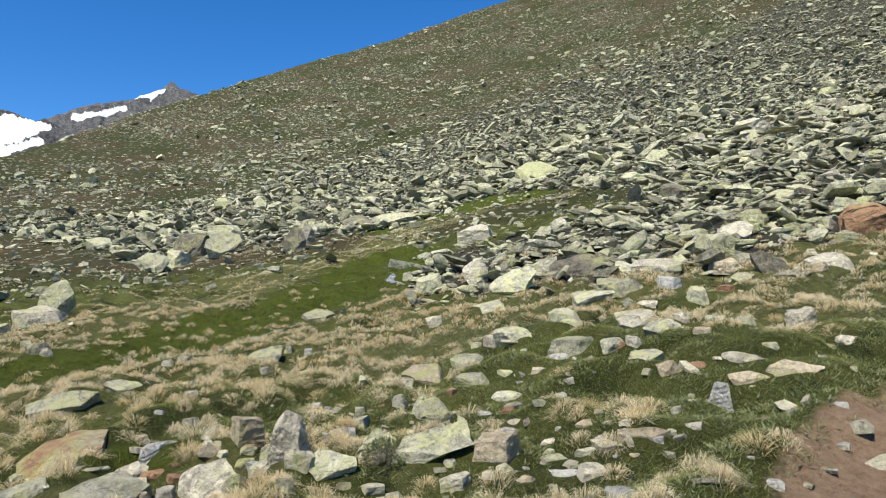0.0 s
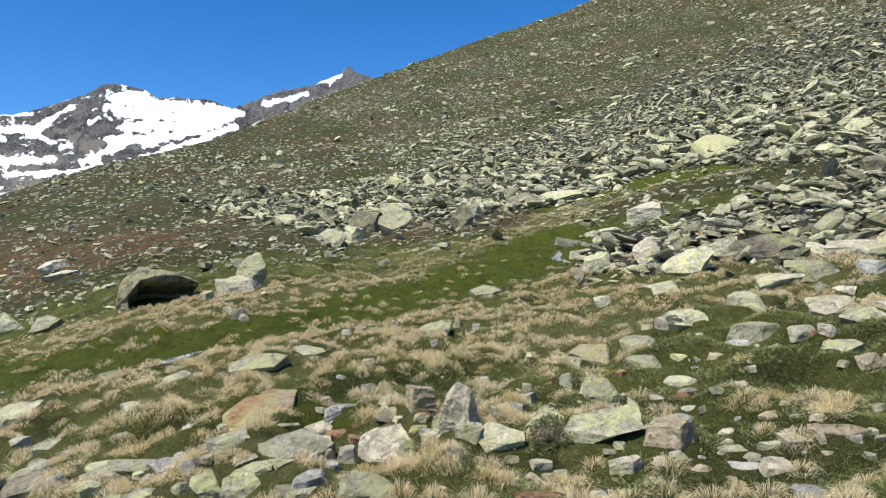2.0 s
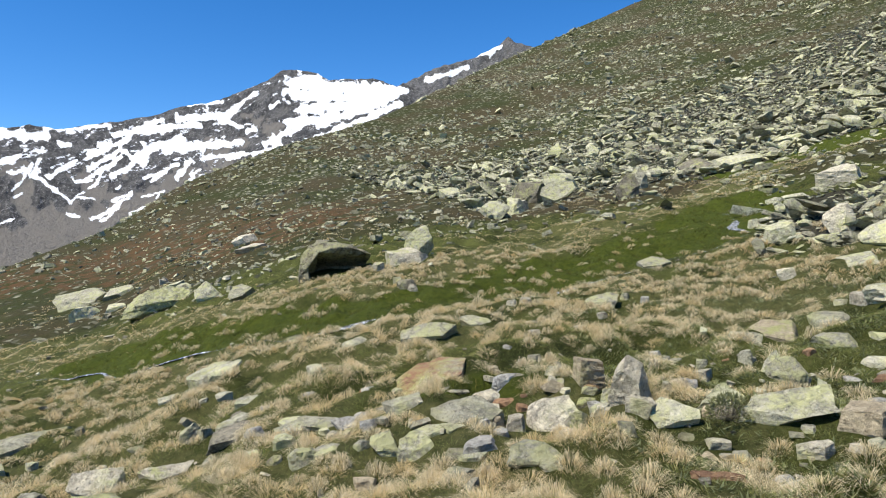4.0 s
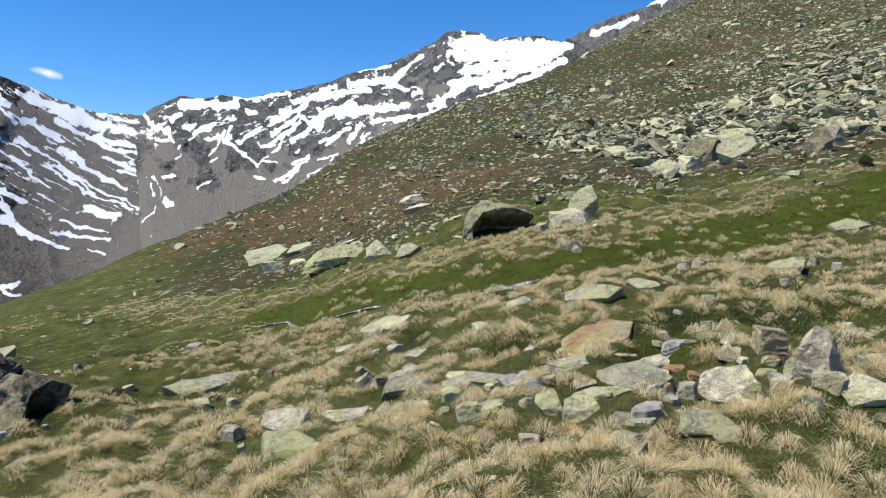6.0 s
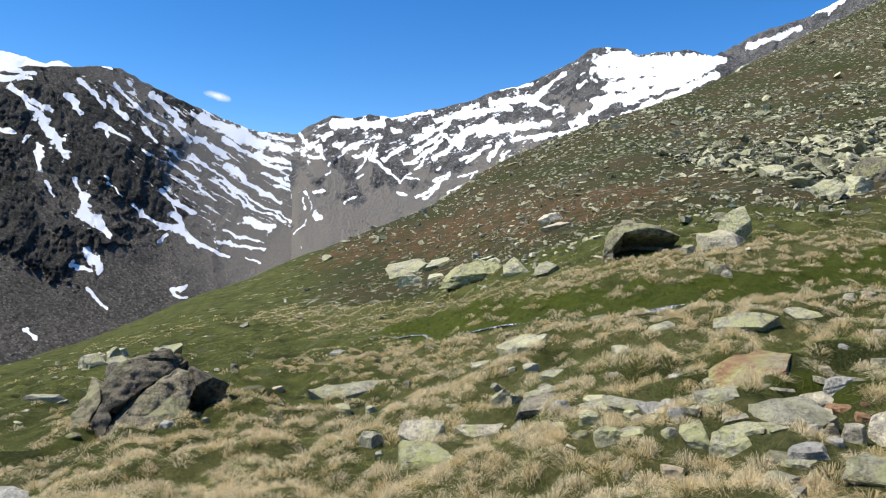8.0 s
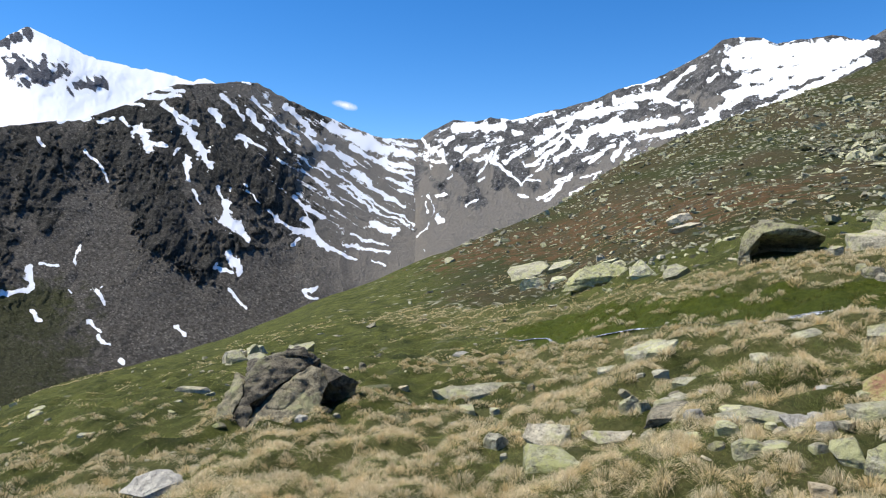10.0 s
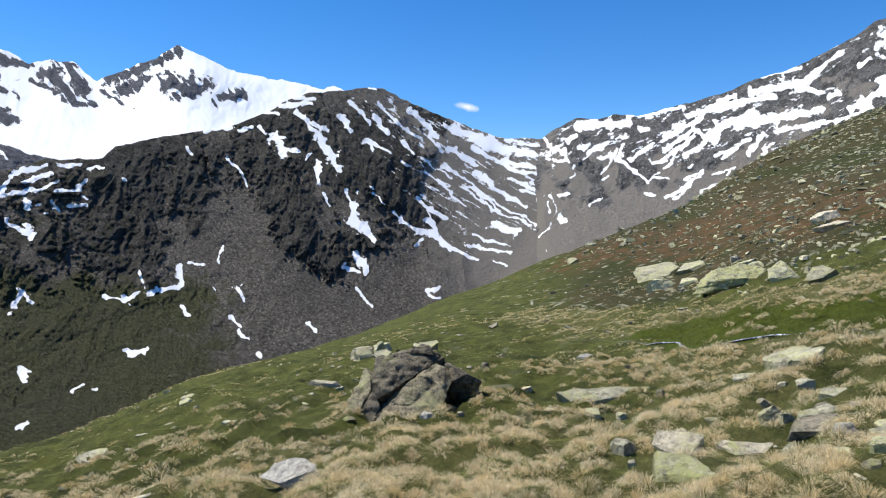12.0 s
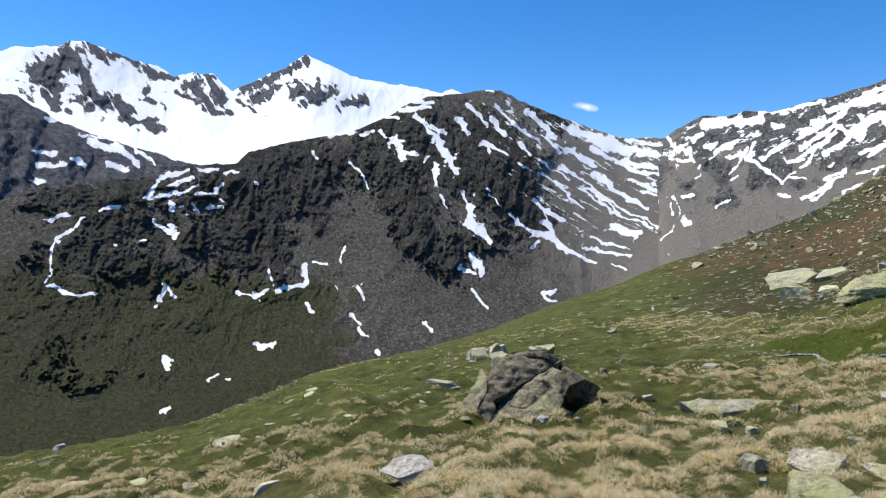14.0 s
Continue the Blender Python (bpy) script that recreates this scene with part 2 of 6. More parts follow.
# bearing in degrees (left of +y), distance of the crest, its angle above eye level, slope at the path, bend
RIDGE_UPHILL = ((-180, 120, 6, 0.0, 2.0), (-140, 170, 16, 0.03, 1.7), (-100, 210, 24.5, 0.06, 1.6), (-60, 220, 25, 0.06, 1.55),
         (-45, 215, 23.25, 0.05, 1.6), (-35.6, 200, 20.8, 0.035, 1.65), (-25.4, 175, 18.0, 0.04, 1.75), (-17, 150, 15.0, 0.045, 1.9),
         (-13, 135, 13.4, 0.045, 1.9), (-7.4, 110, 10.9, 0.03, 1.9), (-2.5, 95, 9.5, 0.01, 1.9))
RIDGE_DOWNHILL = ((1.6, 88, 8.2, -0.01, 2.0),
         (8.6, 78, 5.0, -0.055, 2.1), (13, 70, 2.1, -0.085, 2.2), (18.8, 64, -0.2, -0.115, 2.2), (23.8, 61, -2.2, -0.125, 2.2),
         (28.6, 59, -4.2, -0.13, 2.0), (32, 57, -5.4, -0.135, 1.9), (36, 55, -7.1, -0.135, 1.8), (41, 50, -8.8, -0.14, 1.6),
         (45.6, 44, -9.9, -0.15, 1.6), (52, 38, -11.3, -0.16, 1.6), (57, 33, -13.1, -0.18, 1.6), (63, 28, -14.9, -0.19, 1.6),
         (74, 25, -15.6, -0.2, 1.6), (110, 28, -14, -0.17, 1.8), (150, 70, -4, -0.1, 2.0), (180, 120, 6, 0.0, 2.0))
ridge = np.array(RIDGE_UPHILL + RIDGE_DOWNHILL, float)


def lattice(ix, iy, seed):
    h = (ix.astype(np.int64) * 374761393 + iy.astype(np.int64) * 668265263 + seed * 974634777) & 0xFFFFFFFF
    h = ((h ^ (h >> 13)) * 1274126177) & 0xFFFFFFFF
    return ((h ^ (h >> 16)) & 0xFFFF) / 65535.0


def value_noise(x, y, seed=0):
    """Smooth noise from -1 to 1."""
    x, y = np.asarray(x, float), np.asarray(y, float)
    ix, iy = np.floor(x), np.floor(y)
    u, v = x - ix, y - iy
    u, v = u * u * (3 - 2 * u), v * v * (3 - 2 * v)
    a, b = lattice(ix, iy, seed), lattice(ix + 1, iy, seed)
    c, d = lattice(ix, iy + 1, seed), lattice(ix + 1, iy + 1, seed)
    return 2 * ((a * (1 - u) + b * u) * (1 - v) + (c * (1 - u) + d * u) * v) - 1


def fbm(x, y, octaves=4, seed=0, gain=0.5):
    total, amp = 0.0, 1.0
    for k in range(octaves):
        total = total + amp * value_noise(x, y, seed + k)
        x, y, amp = x * 2.03 + 7.1, y * 2.03 + 3.7, amp * gain
    return total


def ridged(x, y, octaves=4, seed=0):
    total, amp = 0.0, 1.0
    for k in range(octaves):
        total = total + amp * (1 - 2 * np.abs(value_noise(x, y, seed + k)))
        x, y, amp = x * 2.1 + 5.3, y * 2.1 + 1.9, amp * 0.5
    return total


def smooth(a, b, x):
    t = np.clip((x - a) / (b - a), 0, 1)
    return t * t * (3 - 2 * t)


def spline(nodes, values, q):
    """A smooth line through values at rising nodes that never overshoots."""
    nodes, values = np.asarray(nodes, float), np.asarray(values, float)
    step = np.diff(values) / np.diff(nodes)
    tang = np.zeros(len(nodes))
    same = step[:-1] * step[1:] > 0
    tang[1:-1] = np.where(same, 2 * step[:-1] * step[1:] / np.where(same, step[:-1] + step[1:], 1), 0)
    q = np.clip(q, nodes[0], nodes[-1])
    i = np.clip(np.searchsorted(nodes, q, side="right") - 1, 0, len(nodes) - 2)
    h = nodes[i + 1] - nodes[i]
    u = (q - nodes[i]) / h
    return ((1 + 2 * u) * (1 - u) ** 2 * values[i] + u * (1 - u) ** 2 * h * tang[i]
            + u * u * (3 - 2 * u) * values[i + 1] + u * u * (u - 1) * h * tang[i + 1])


def bare_z(x, y):
    """Height of the smooth hillside."""
    x, y = np.asarray(x, float), np.asarray(y, float)
    az, d = np.degrees(np.arctan2(-x, y)), np.hypot(x, y)
    far, rise, slope, bend = (spline(ridge[:, 0], ridge[:, k], az) for k in (1, 2, 3, 4))
    top = EYE + far * np.tan(np.radians(rise))
    s = np.minimum(d / far, 1)
    front = slope * far * s + (top - slope * far) * s ** bend
    over = np.maximum(d - far, 0)
    lean = np.tan(np.radians(rise))
    back = over * lean - 0.55 * over * over / (over + 30)
    return np.maximum(front + back, -190 + 20 * np.tanh((front + back + 190) / 60))


def hummock(x, y):
    """The cushions on which the tussocks grow: -1 to 1."""
    x, y = np.asarray(x, float), np.asarray(y, float)
    return np.clip(1.3 * value_noise(x / 0.4 + 0.6 * value_noise(x / 1.1, y / 1.1, 17), y / 0.4, 15) + 0.4 * value_noise(x / 0.9, y / 0.9, 16), -1, 1)


def ground_z(x, y):
    """Height of the hillside with its hummocks and the trodden track."""
    d = np.hypot(x, y)
    rough = 0.07 * fbm(np.asarray(x) / 2.3, np.asarray(y) / 2.3, 3, 11) * smooth(1, 5, d)
    rough = rough + 0.25 * fbm(np.asarray(x) / 11, np.asarray(y) / 11, 3, 21) * smooth(25, 80, d)
    rough = rough - 0.06 * (1 - smooth(1.0, 1.7, along(TRACK, x, y)[0]))
    return bare_z(x, y) + rough + 0.12 * hummock(x, y) * smooth(2.5, 4, d) * (1 - smooth(30, 46, d)) * smooth(0.3, 0.9, along(STREAM, x, y)[0])


# ---- helpers for meshes ----
def fast_mesh(name, verts, faces, material, attributes=(), smooth_shade=False):
    """A mesh from arrays: faces of one size."""
    mesh = bpy.data.meshes.new(name)
    verts, faces = np.asarray(verts, np.float32), np.asarray(faces, np.int32)
    size = faces.shape[1]
    mesh.vertices.add(len(verts))
    mesh.vertices.foreach_set("co", verts.ravel())
    mesh.loops.add(faces.size)
    mesh.loops.foreach_set("vertex_index", faces.ravel())
    mesh.polygons.add(len(faces))
    mesh.polygons.foreach_set("loop_start", np.arange(0, faces.size, size, dtype=np.int32))
    mesh.polygons.foreach_set("loop_total", np.full(len(faces), size, np.int32))
    mesh.polygons.foreach_set("use_smooth", np.full(len(faces), smooth_shade))
    for key, values in attributes:
        mesh.attributes.new(key, "FLOAT", "POINT").data.foreach_set("value", np.asarray(values, np.float32).ravel())
    mesh.materials.append(material)
    mesh.update(calc_edges=True)
    return mesh


def grid_faces(rows, cols, wrap=False):
    i, j = np.meshgrid(np.arange(rows - 1), np.arange(cols if wrap else cols - 1), indexing="ij")
    k = (j + 1) % cols
    return np.stack([i * cols + j, i * cols + k, (i + 1) * cols + k, (i + 1) * cols + j], -1).reshape(-1, 4)


def along(points, x, y):
    """Distance to a broken line, and how far along it (0 to 1) the nearest place lies."""
    best, where = np.full(np.shape(x), 1e9), np.zeros(np.shape(x))
    for k in range(len(points) - 1):
        (ax, ay), (bx, by) = points[k], points[k + 1]
        dx, dy = bx - ax, by - ay
        t = np.clip(((x - ax) * dx + (y - ay) * dy) / (dx * dx + dy * dy + 1e-9), 0, 1)
        d = np.hypot(x - ax - t * dx, y - ay - t * dy)
        where = np.where(d < best, (k + t) / (len(points) - 1), where)
        best = np.minimum(best, d)
    return best, where


# ---- what grows and lies where on the hillside ----
STREAM = ((12.6, 18.8), (11.6, 16.8), (10.2, 14.2), (7.5, 12.7), (4.75, 11.8), (2.6, 10.9), (0.6, 10.8), (-2.1, 14.0), (-5.5, 18.9), (-9.0, 22.0))
TRACK = ((-2.5, -3.0), (1.5, -0.3), (5.0, 0.9), (8.5, 1.1), (14.0, 1.6))


def zones(x, y):
    """Shares of straw, wet sedge, bare earth, rust-coloured heath, brown heath and gravel at a place."""
    az, d = np.degrees(np.arctan2(-x, y)), np.hypot(x, y)
    warp = 0.5 * fbm(x / 1.7, y / 1.7, 3, 31)
    earth = 1 - smooth(1.1, 1.7, along(TRACK, x, y)[0] + 0.5 * warp)
    # the bog lies on the uphill side of the stream
    wet = 1 - smooth(0.5, 1.0, along(((13.6, 19.5), (10.6, 16.6), (7.2, 14.6), (4.4, 13.4), (1.6, 11.8), (-1.8, 15.2), (-5.2, 20.6)), x, y)[0] * (0.62 - 0.2 * smooth(2, 8, x)) + 0.35 * warp)
    wet = np.maximum(wet, 1 - smooth(0.8, 1.6, along(((20.0, 28.6), (24.0, 27.6), (25.4, 24.4)), x, y)[0] * 0.7 + warp))
    wet = np.maximum(wet, 0.9 * (1 - smooth(0.3, 0.7, along(((1.2, 5.9), (2.1, 6.3)), x, y)[0] + 0.3 * warp)))
    # bleached grass: broad bands beside the bog, and the foot of the meadow
    band = 1 - smooth(0.8, 2.2, along(((25.0, 22.5), (22.5, 26.0), (19.0, 26.0), (16.0, 23.5), (12.5, 21.5), (8.0, 20.5), (4.5, 18.0), (1.0, 14.6), (-3.0, 19.5), (-8.0, 25.0), (-15.0, 31.0)), x, y)[0] * 0.8 + warp)
    band = np.maximum(band, 1 - smooth(0.6, 1.6, along(((9.5, 11.5), (7.5, 11.0), (4.0, 9.4), (1.0, 8.8), (-1.5, 11.5), (-4.5, 15.0), (-6.5, 17.0)), x, y)[0] * 0.8 + warp))
    band = np.maximum(band, 1 - smooth(0.5, 1.2, along(((-14.5, 4.0), (-11.0, 4.6), (-8.0, 5.0), (-6.0, 5.6)), x, y)[0] + warp))
    band = np.maximum(band, 1 - smooth(1.0, 2.4, along(((11.5, 12.0), (9.0, 11.2), (7.0, 9.6), (5.6, 8.8)), x, y)[0] + warp))
    band = np.maximum(band, 0.85 * (1 - smooth(1.0, 2.6, along(((8.0, 8.6), (10.5, 7.6), (12.5, 6.6), (14.5, 7.6), (12.0, 10.0)), x, y)[0] + warp)))
    band = np.maximum(band, 1 - smooth(0.8, 2.0, along(((6.2, 8.6), (7.4, 9.6), (8.8, 10.6), (8.6, 8.4), (8.4, 6.8)), x, y)[0] * 0.8 + warp))
    band = np.maximum(band, 1 - smooth(0.5, 1.5, along(((7.6, 4.0), (9.2, 4.5), (11.5, 5.2), (13.5, 5.4)), x, y)[0] * 0.9 + warp))
    low = smooth(0.3, 1.3, -0.42 * x - 0.02 * y + 1.2 + 0.9 * warp) * (1 - smooth(8.5, 13.0, d + 2.2 * warp)) * (1 - smooth(48, 62, az + 14 * warp))
    near = 1.0 * (1 - smooth(5.0, 6.6, d)) * smooth(-39, -31, az)
    straw = np.clip(np.maximum.reduce([band, low, near]) * 0.95 + 0.22 * fbm(x / 3.1, y / 3.1, 2, 41), 0, 1)
    straw = straw * (1 - smooth(32, 50, d)) * (0.4 + 0.6 * smooth(-0.6, -0.1, fbm(x / 1.9, y / 1.9, 3, 43)))
    heath = smooth(20, 36, d) * smooth(36, 8, az)
    rust = 0.5 * (1 - smooth(4, 11, along(((-17.0, 53.0), (-11.6, 52.4), (-5.0, 45.0), (-1.0, 40.0)), x, y)[0] + 5 * warp))
    rust = np.maximum(rust, 0.14 * (1 - smooth(10, 30, np.hypot((x - 45) / 2.2, y - 78) + 8 * warp)))
    gravel = scree_share(x, y)
    return straw * (1 - wet), wet, earth, rust, heath, gravel * 0.8


def scree_share(x, y):
    """How densely the ground is strewn with broken rock."""
    az, d = np.degrees(np.arctan2(-x, y)), np.hypot(x, y)
    low = spline((-180, -75, -71.5, -69.5, -62, -55.7, -49, -44.4, -40, -36.3, -34.3, -31, -27.8, -23.6, -18, -15.3, -13.5, -10.4, -5.3, 2, 180),
                 (17, 16.5, 16, 14.3, 13, 12.6, 13.4, 13.5, 15.6, 16.2, 33, 31, 30, 30, 31, 32, 38, 45, 60, 80, 90), az)
    high = spline((-180, -80, -70, -65, -59, -50, -40, -31, -24, -18, -10, -5, 0, 180), (190, 190, 152, 128, 110, 99, 90, 79, 72, 62, 57, 64, 60, 60), az)
    wob = 3.0 * fbm(x / 6, y / 6, 3, 51)
    main = smooth(-1.5, 1.5, d - low + 0.35 * wob) * (1 - smooth(-8, 10, d - high + 2.5 * wob))
    # a tongue of grass reaches up between two parts of the scree
    inner = spline((-180, -56, -54, -52, -49.7, -46.3, -43.2, -39.6, -38.3, -36.5, -34, 180), (28, 28, 27, 26.2, 24.8, 23.4, 22.6, 22, 20.5, 18, 15, 15), az)
    outer = spline((-180, -56, -54, -52, -49.7, -46, -41.5, -37.3, -34, 180), (28, 28, 30, 31.5, 33.8, 37.7, 38.6, 36, 35, 35), az)
    gap = smooth(-0.8, 0.8, d - inner + 0.3 * wob) * (1 - smooth(-0.8, 0.8, d - outer + 0.3 * wob))
    return np.clip(main * (1 - gap), 0, 1)


def strewn_share(x, y):
    """Thinly scattered stones over the upper hillside."""
    az, d = np.degrees(np.arctan2(-x, y)), np.hypot(x, y)
    thin = smooth(20, 34, d) * smooth(34, 6, az) * (0.6 + 1.1 * fbm(x / 16, y / 22, 3, 61))
    return np.clip(thin, 0, 1) * (1 - 0.2 * smooth(-16, -4, az) * smooth(72, 40, d))


def open_water(x, y):
    """Where the stream shows between the grass: 0 to 1."""
    show = 0.0
    for wx, wy, size in ((11.0, 15.6, 1.25), (4.75, 11.8, 0.75), (0.7, 10.9, 0.6), (-2.3, 14.3, 1.3), (-4.6, 17.6, 1.6)):
        show = np.maximum(show, 1 - smooth(0.5 * size, size, np.hypot(x - wx, y - wy)))
    return show


# ---- the ground: one sheet ----
bearings = np.concatenate([np.arange(-180, -80, 4.0), np.arange(-80, 82, 0.36), np.arange(82, 180, 4.0)])
reaches = np.concatenate([[0.02], np.geomspace(0.5, 260, 300), np.geomspace(290, 4700, 22)])
reach, bearing = np.meshgrid(reaches, np.radians(bearings), indexing="ij")
gx, gy = -reach * np.sin(bearing), reach * np.cos(bearing)
gz = ground_z(gx, gy)
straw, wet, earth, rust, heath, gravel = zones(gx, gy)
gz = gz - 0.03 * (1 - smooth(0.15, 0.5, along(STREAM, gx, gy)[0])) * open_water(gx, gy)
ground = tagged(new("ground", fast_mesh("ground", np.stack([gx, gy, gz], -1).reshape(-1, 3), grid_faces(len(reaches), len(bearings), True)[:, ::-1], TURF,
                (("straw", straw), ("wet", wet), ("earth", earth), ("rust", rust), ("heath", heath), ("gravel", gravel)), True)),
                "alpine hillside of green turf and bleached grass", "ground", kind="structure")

# ---- the stream: a shallow ribbon of water in its bed ----
steps = []
for (ax, ay), (bx, by) in zip(STREAM[:-1], STREAM[1:]):
    count = max(3, int(math.hypot(bx - ax, by - ay) / 0.2))
    steps += [(ax + (bx - ax) * k / count, ay + (by - ay) * k / count) for k in range(count)]
steps = np.array(steps)
for _ in range(6):
    steps[1:-1] = (steps[:-2] + steps[1:-1] * 2 + steps[2:]) / 4
head = np.gradient(steps, axis=0)
side = np.stack([-head[:, 1], head[:, 0]], -1) / np.linalg.norm(head, axis=1)[:, None]
s = np.arange(len(steps)) * 0.2
steps = steps + side * (0.12 * np.sin(s * 1.3) + 0.08 * np.sin(s * 2.9))[:, None]
half = 0.13 + 0.08 * value_noise(s * 0.9, s * 0, 71) + 0.06 * value_noise(s * 2.3, s * 0, 72)
half = half * open_water(steps[:, 0], steps[:, 1]) * (1 - 0.5 * smooth(0, -1.5, steps[:, 0])) + 0.004
rim = np.stack([steps + side * (half * k)[:, None] for k in (-1, -0.4, 0.4, 1)], 1)
level = ground_z(steps[:, 0], steps[:, 1])[:, None] + np.array([-0.018, 0.004, 0.004, -0.018])
tagged(new("water", fast_mesh("water", np.concatenate([rim, level[..., None]], -1).reshape(-1, 3), grid_faces(len(steps), 4)[:, ::-1], WATER, (), True)),
       "narrow glittering stream trickling through the grass", "stream", kind="structure")


# ---- mountains ----
def drifts(strokes, az, el, wobble, seed):
    """1 inside the strokes (bearing and angle of both ends, half width), falling to 0 outside."""
    wa = az + wobble * fbm(az * 1.3, el * 1.3, 4, seed)
    we = el + 0.7 * wobble * fbm(az * 1.7, el * 1.7, 4, seed + 9)
    cover = np.zeros(az.shape)
    for a1, e1, a2, e2, half in strokes:
        near = (np.abs(az - (a1 + a2) / 2) < abs(a1 - a2) / 2 + 1 + 2.5 * half) & (np.abs(el - (e1 + e2) / 2) < abs(e1 - e2) / 2 + 1 + 2.5 * half)
        x, y = wa[near], we[near]
        dx, dy = a2 - a1, e2 - e1
        t = np.clip(((x - a1) * dx + (y - e1) * dy) / (dx * dx + dy * dy + 1e-6), 0, 1)
        d = np.hypot(x - a1 - t * dx, y - e1 - t * dy) * (1 + 0.6 * fbm(x * 3.1 + a1, y * 3.1, 3, seed + 5) + 0.3 * t)
        cover[near] = np.maximum(cover[near], np.clip(1 - 0.5 * d / half, 0, 1))
    return cover


def mountain(name, label, crest, foot, near, far, rows, step, relief, material, cover, gentle, back=600, offset=0.0, swing=None):
    """A range seen as a slope that climbs from near to far; crest: bearing and angle above eye level."""
    crest = np.array(crest, float)
    crest = crest[np.argsort(crest[:, 0])]
    az1 = np.arange(crest[0, 0], crest[-1, 0] + step / 2, step)
    top = np.interp(az1, crest[:, 0], crest[:, 1]) + 0.09 * fbm(az1 * 1.9, az1 * 0 + 3, 4, 81) * min(1, relief / 30)
    # the slope follows the broad line of the crest, not its teeth
    window = np.exp(-0.5 * (np.arange(-30, 31) * step / 1.4) ** 2)
    broad = np.convolve(np.pad(top, 30, mode="edge"), window / window.sum(), mode="valid")
    v, az = np.meshgrid(np.linspace(0, 1, rows), az1, indexing="ij")
    el = foot + (top - foot) * v
    s = np.clip((el - foot) / (broad - foot), 0, 1.3)
    dist = near(az) + (far(az) - near(az)) * (0.85 * s + 0.15 * s * s)
    rib = ridged(az * 0.1 + offset + 0.04 * el + 0.3 * fbm(az * 0.15, el * 0.15, 2, 82), el * 0.07, 3, 83)
    soft_share = gentle(az)
    rib = rib * (1 - soft_share) + soft_share * 0.9 * fbm(az * 0.09 + offset, el * 0.13, 3, 84)
    snow, crag, turf = cover(az, el, v)
    wide = snow
    for axis in (0, 1):
        for k in (1, 2, 4):
            wide = (np.roll(wide, k, axis) + wide + np.roll(wide, -k, axis)) / 3
    bare = 1 - 0.85 * smooth(0.08, 0.6, wide)
    rib = rib + bare * (0.1 * fbm(az * 0.4, el * 1.0, 3, 85) + 0.4 * np.clip(crag, 0, 1) * ridged(az * 0.62 + 0.1 * el, el * 0.2, 2, 89) + (0.02 + 0.12 * np.clip(crag, 0, 1) + 0.05 * np.clip(turf, 0, 1)) * ridged(az * 3.6 + 0.6 * el, el * 3.0, 2, 110) + (0.03 + 0.2 * np.clip(crag, 0, 1) + 0.1 * np.clip(turf, 0, 1)) * ridged(az * 1.3 + 0.3 * el + 0.5 * fbm(az * 0.9, el * 0.9, 2, 88), el * 0.5 + 0.2 * az, 5, 87))
    dist = dist - relief * rib * (0.15 + 0.85 * smooth(0, 0.5, v)) * (1 - 0.6 * smooth(0.93, 1.0, v))
    if swing:
        az = az + swing(az, el)
        az1 = az[-1]
    x, y = -dist * np.sin(np.radians(az)), dist * np.cos(np.radians(az))
    z = 1.6 + dist * np.tan(np.radians(el))
    # the far side falls away behind the crest
    drop = np.array([0.15, 0.5, 1.0])[:, None]
    bd = dist[-1] + drop * back
    bx, by = -bd * np.sin(np.radians(az1)), bd * np.cos(np.radians(az1))
    bz = z[-1] - drop * (z[-1] + 250) * np.array([0.25, 0.7, 1.0])[:, None]
    x, y, z = (np.concatenate(pair) for pair in ((x, bx), (y, by), (z, bz)))
    grow = lambda a: np.concatenate([a, np.repeat(a[-1:], 3, 0)])
    mesh = fast_mesh(name, np.stack([x, y, z], -1).reshape(-1, 3), grid_faces(rows + 3, len(az1)), material,
                     (("snow", grow(snow)), ("crag", grow(crag)), ("turf", grow(turf))), True)
    whole = tagged(new(name, mesh), label, "mountain")
    # the deep snow lies on the rock as a sheet of its own
    quads = grid_faces(rows, len(az1))
    deep = quads[(snow.ravel()[quads] > 0.72).all(1)]
    used, index = np.unique(deep, return_inverse=True)
    lie = np.stack([x, y, z], -1).reshape(-1, 3)[used] * 0.9998
    index = index.reshape(-1, 4)
    # separate patches are separate parts; the many small ones stay joined
    label = np.arange(len(used))
    while True:
        low = label[index].min(1)
        nxt = label.copy()
        for k in range(4):
            np.minimum.at(nxt, index[:, k], low)
        nxt = nxt[nxt]
        if (nxt == label).all():
            break
        label = nxt
    of = label[index[:, 0]]
    patches, sizes = np.unique(of, return_counts=True)
    large = patches[np.argsort(-sizes)][:40]
    for piece in [of == k for k in large] + [~np.isin(of, large)]:
        if not piece.any():
            continue
        keep, inner = np.unique(index[piece], return_inverse=True)
        sheet = new("snowfield", fast_mesh("snowfield", lie[keep], inner.reshape(-1, 4), material, (("snow", np.ones(len(keep))), ("crag", 0 * keep), ("turf", 0 * keep)), True))
        sheet.parent = whole
        if len(np.unique(of[piece])) > 1:
            tagged(sheet, "small patches of old snow", kind="stuff")
    return whole


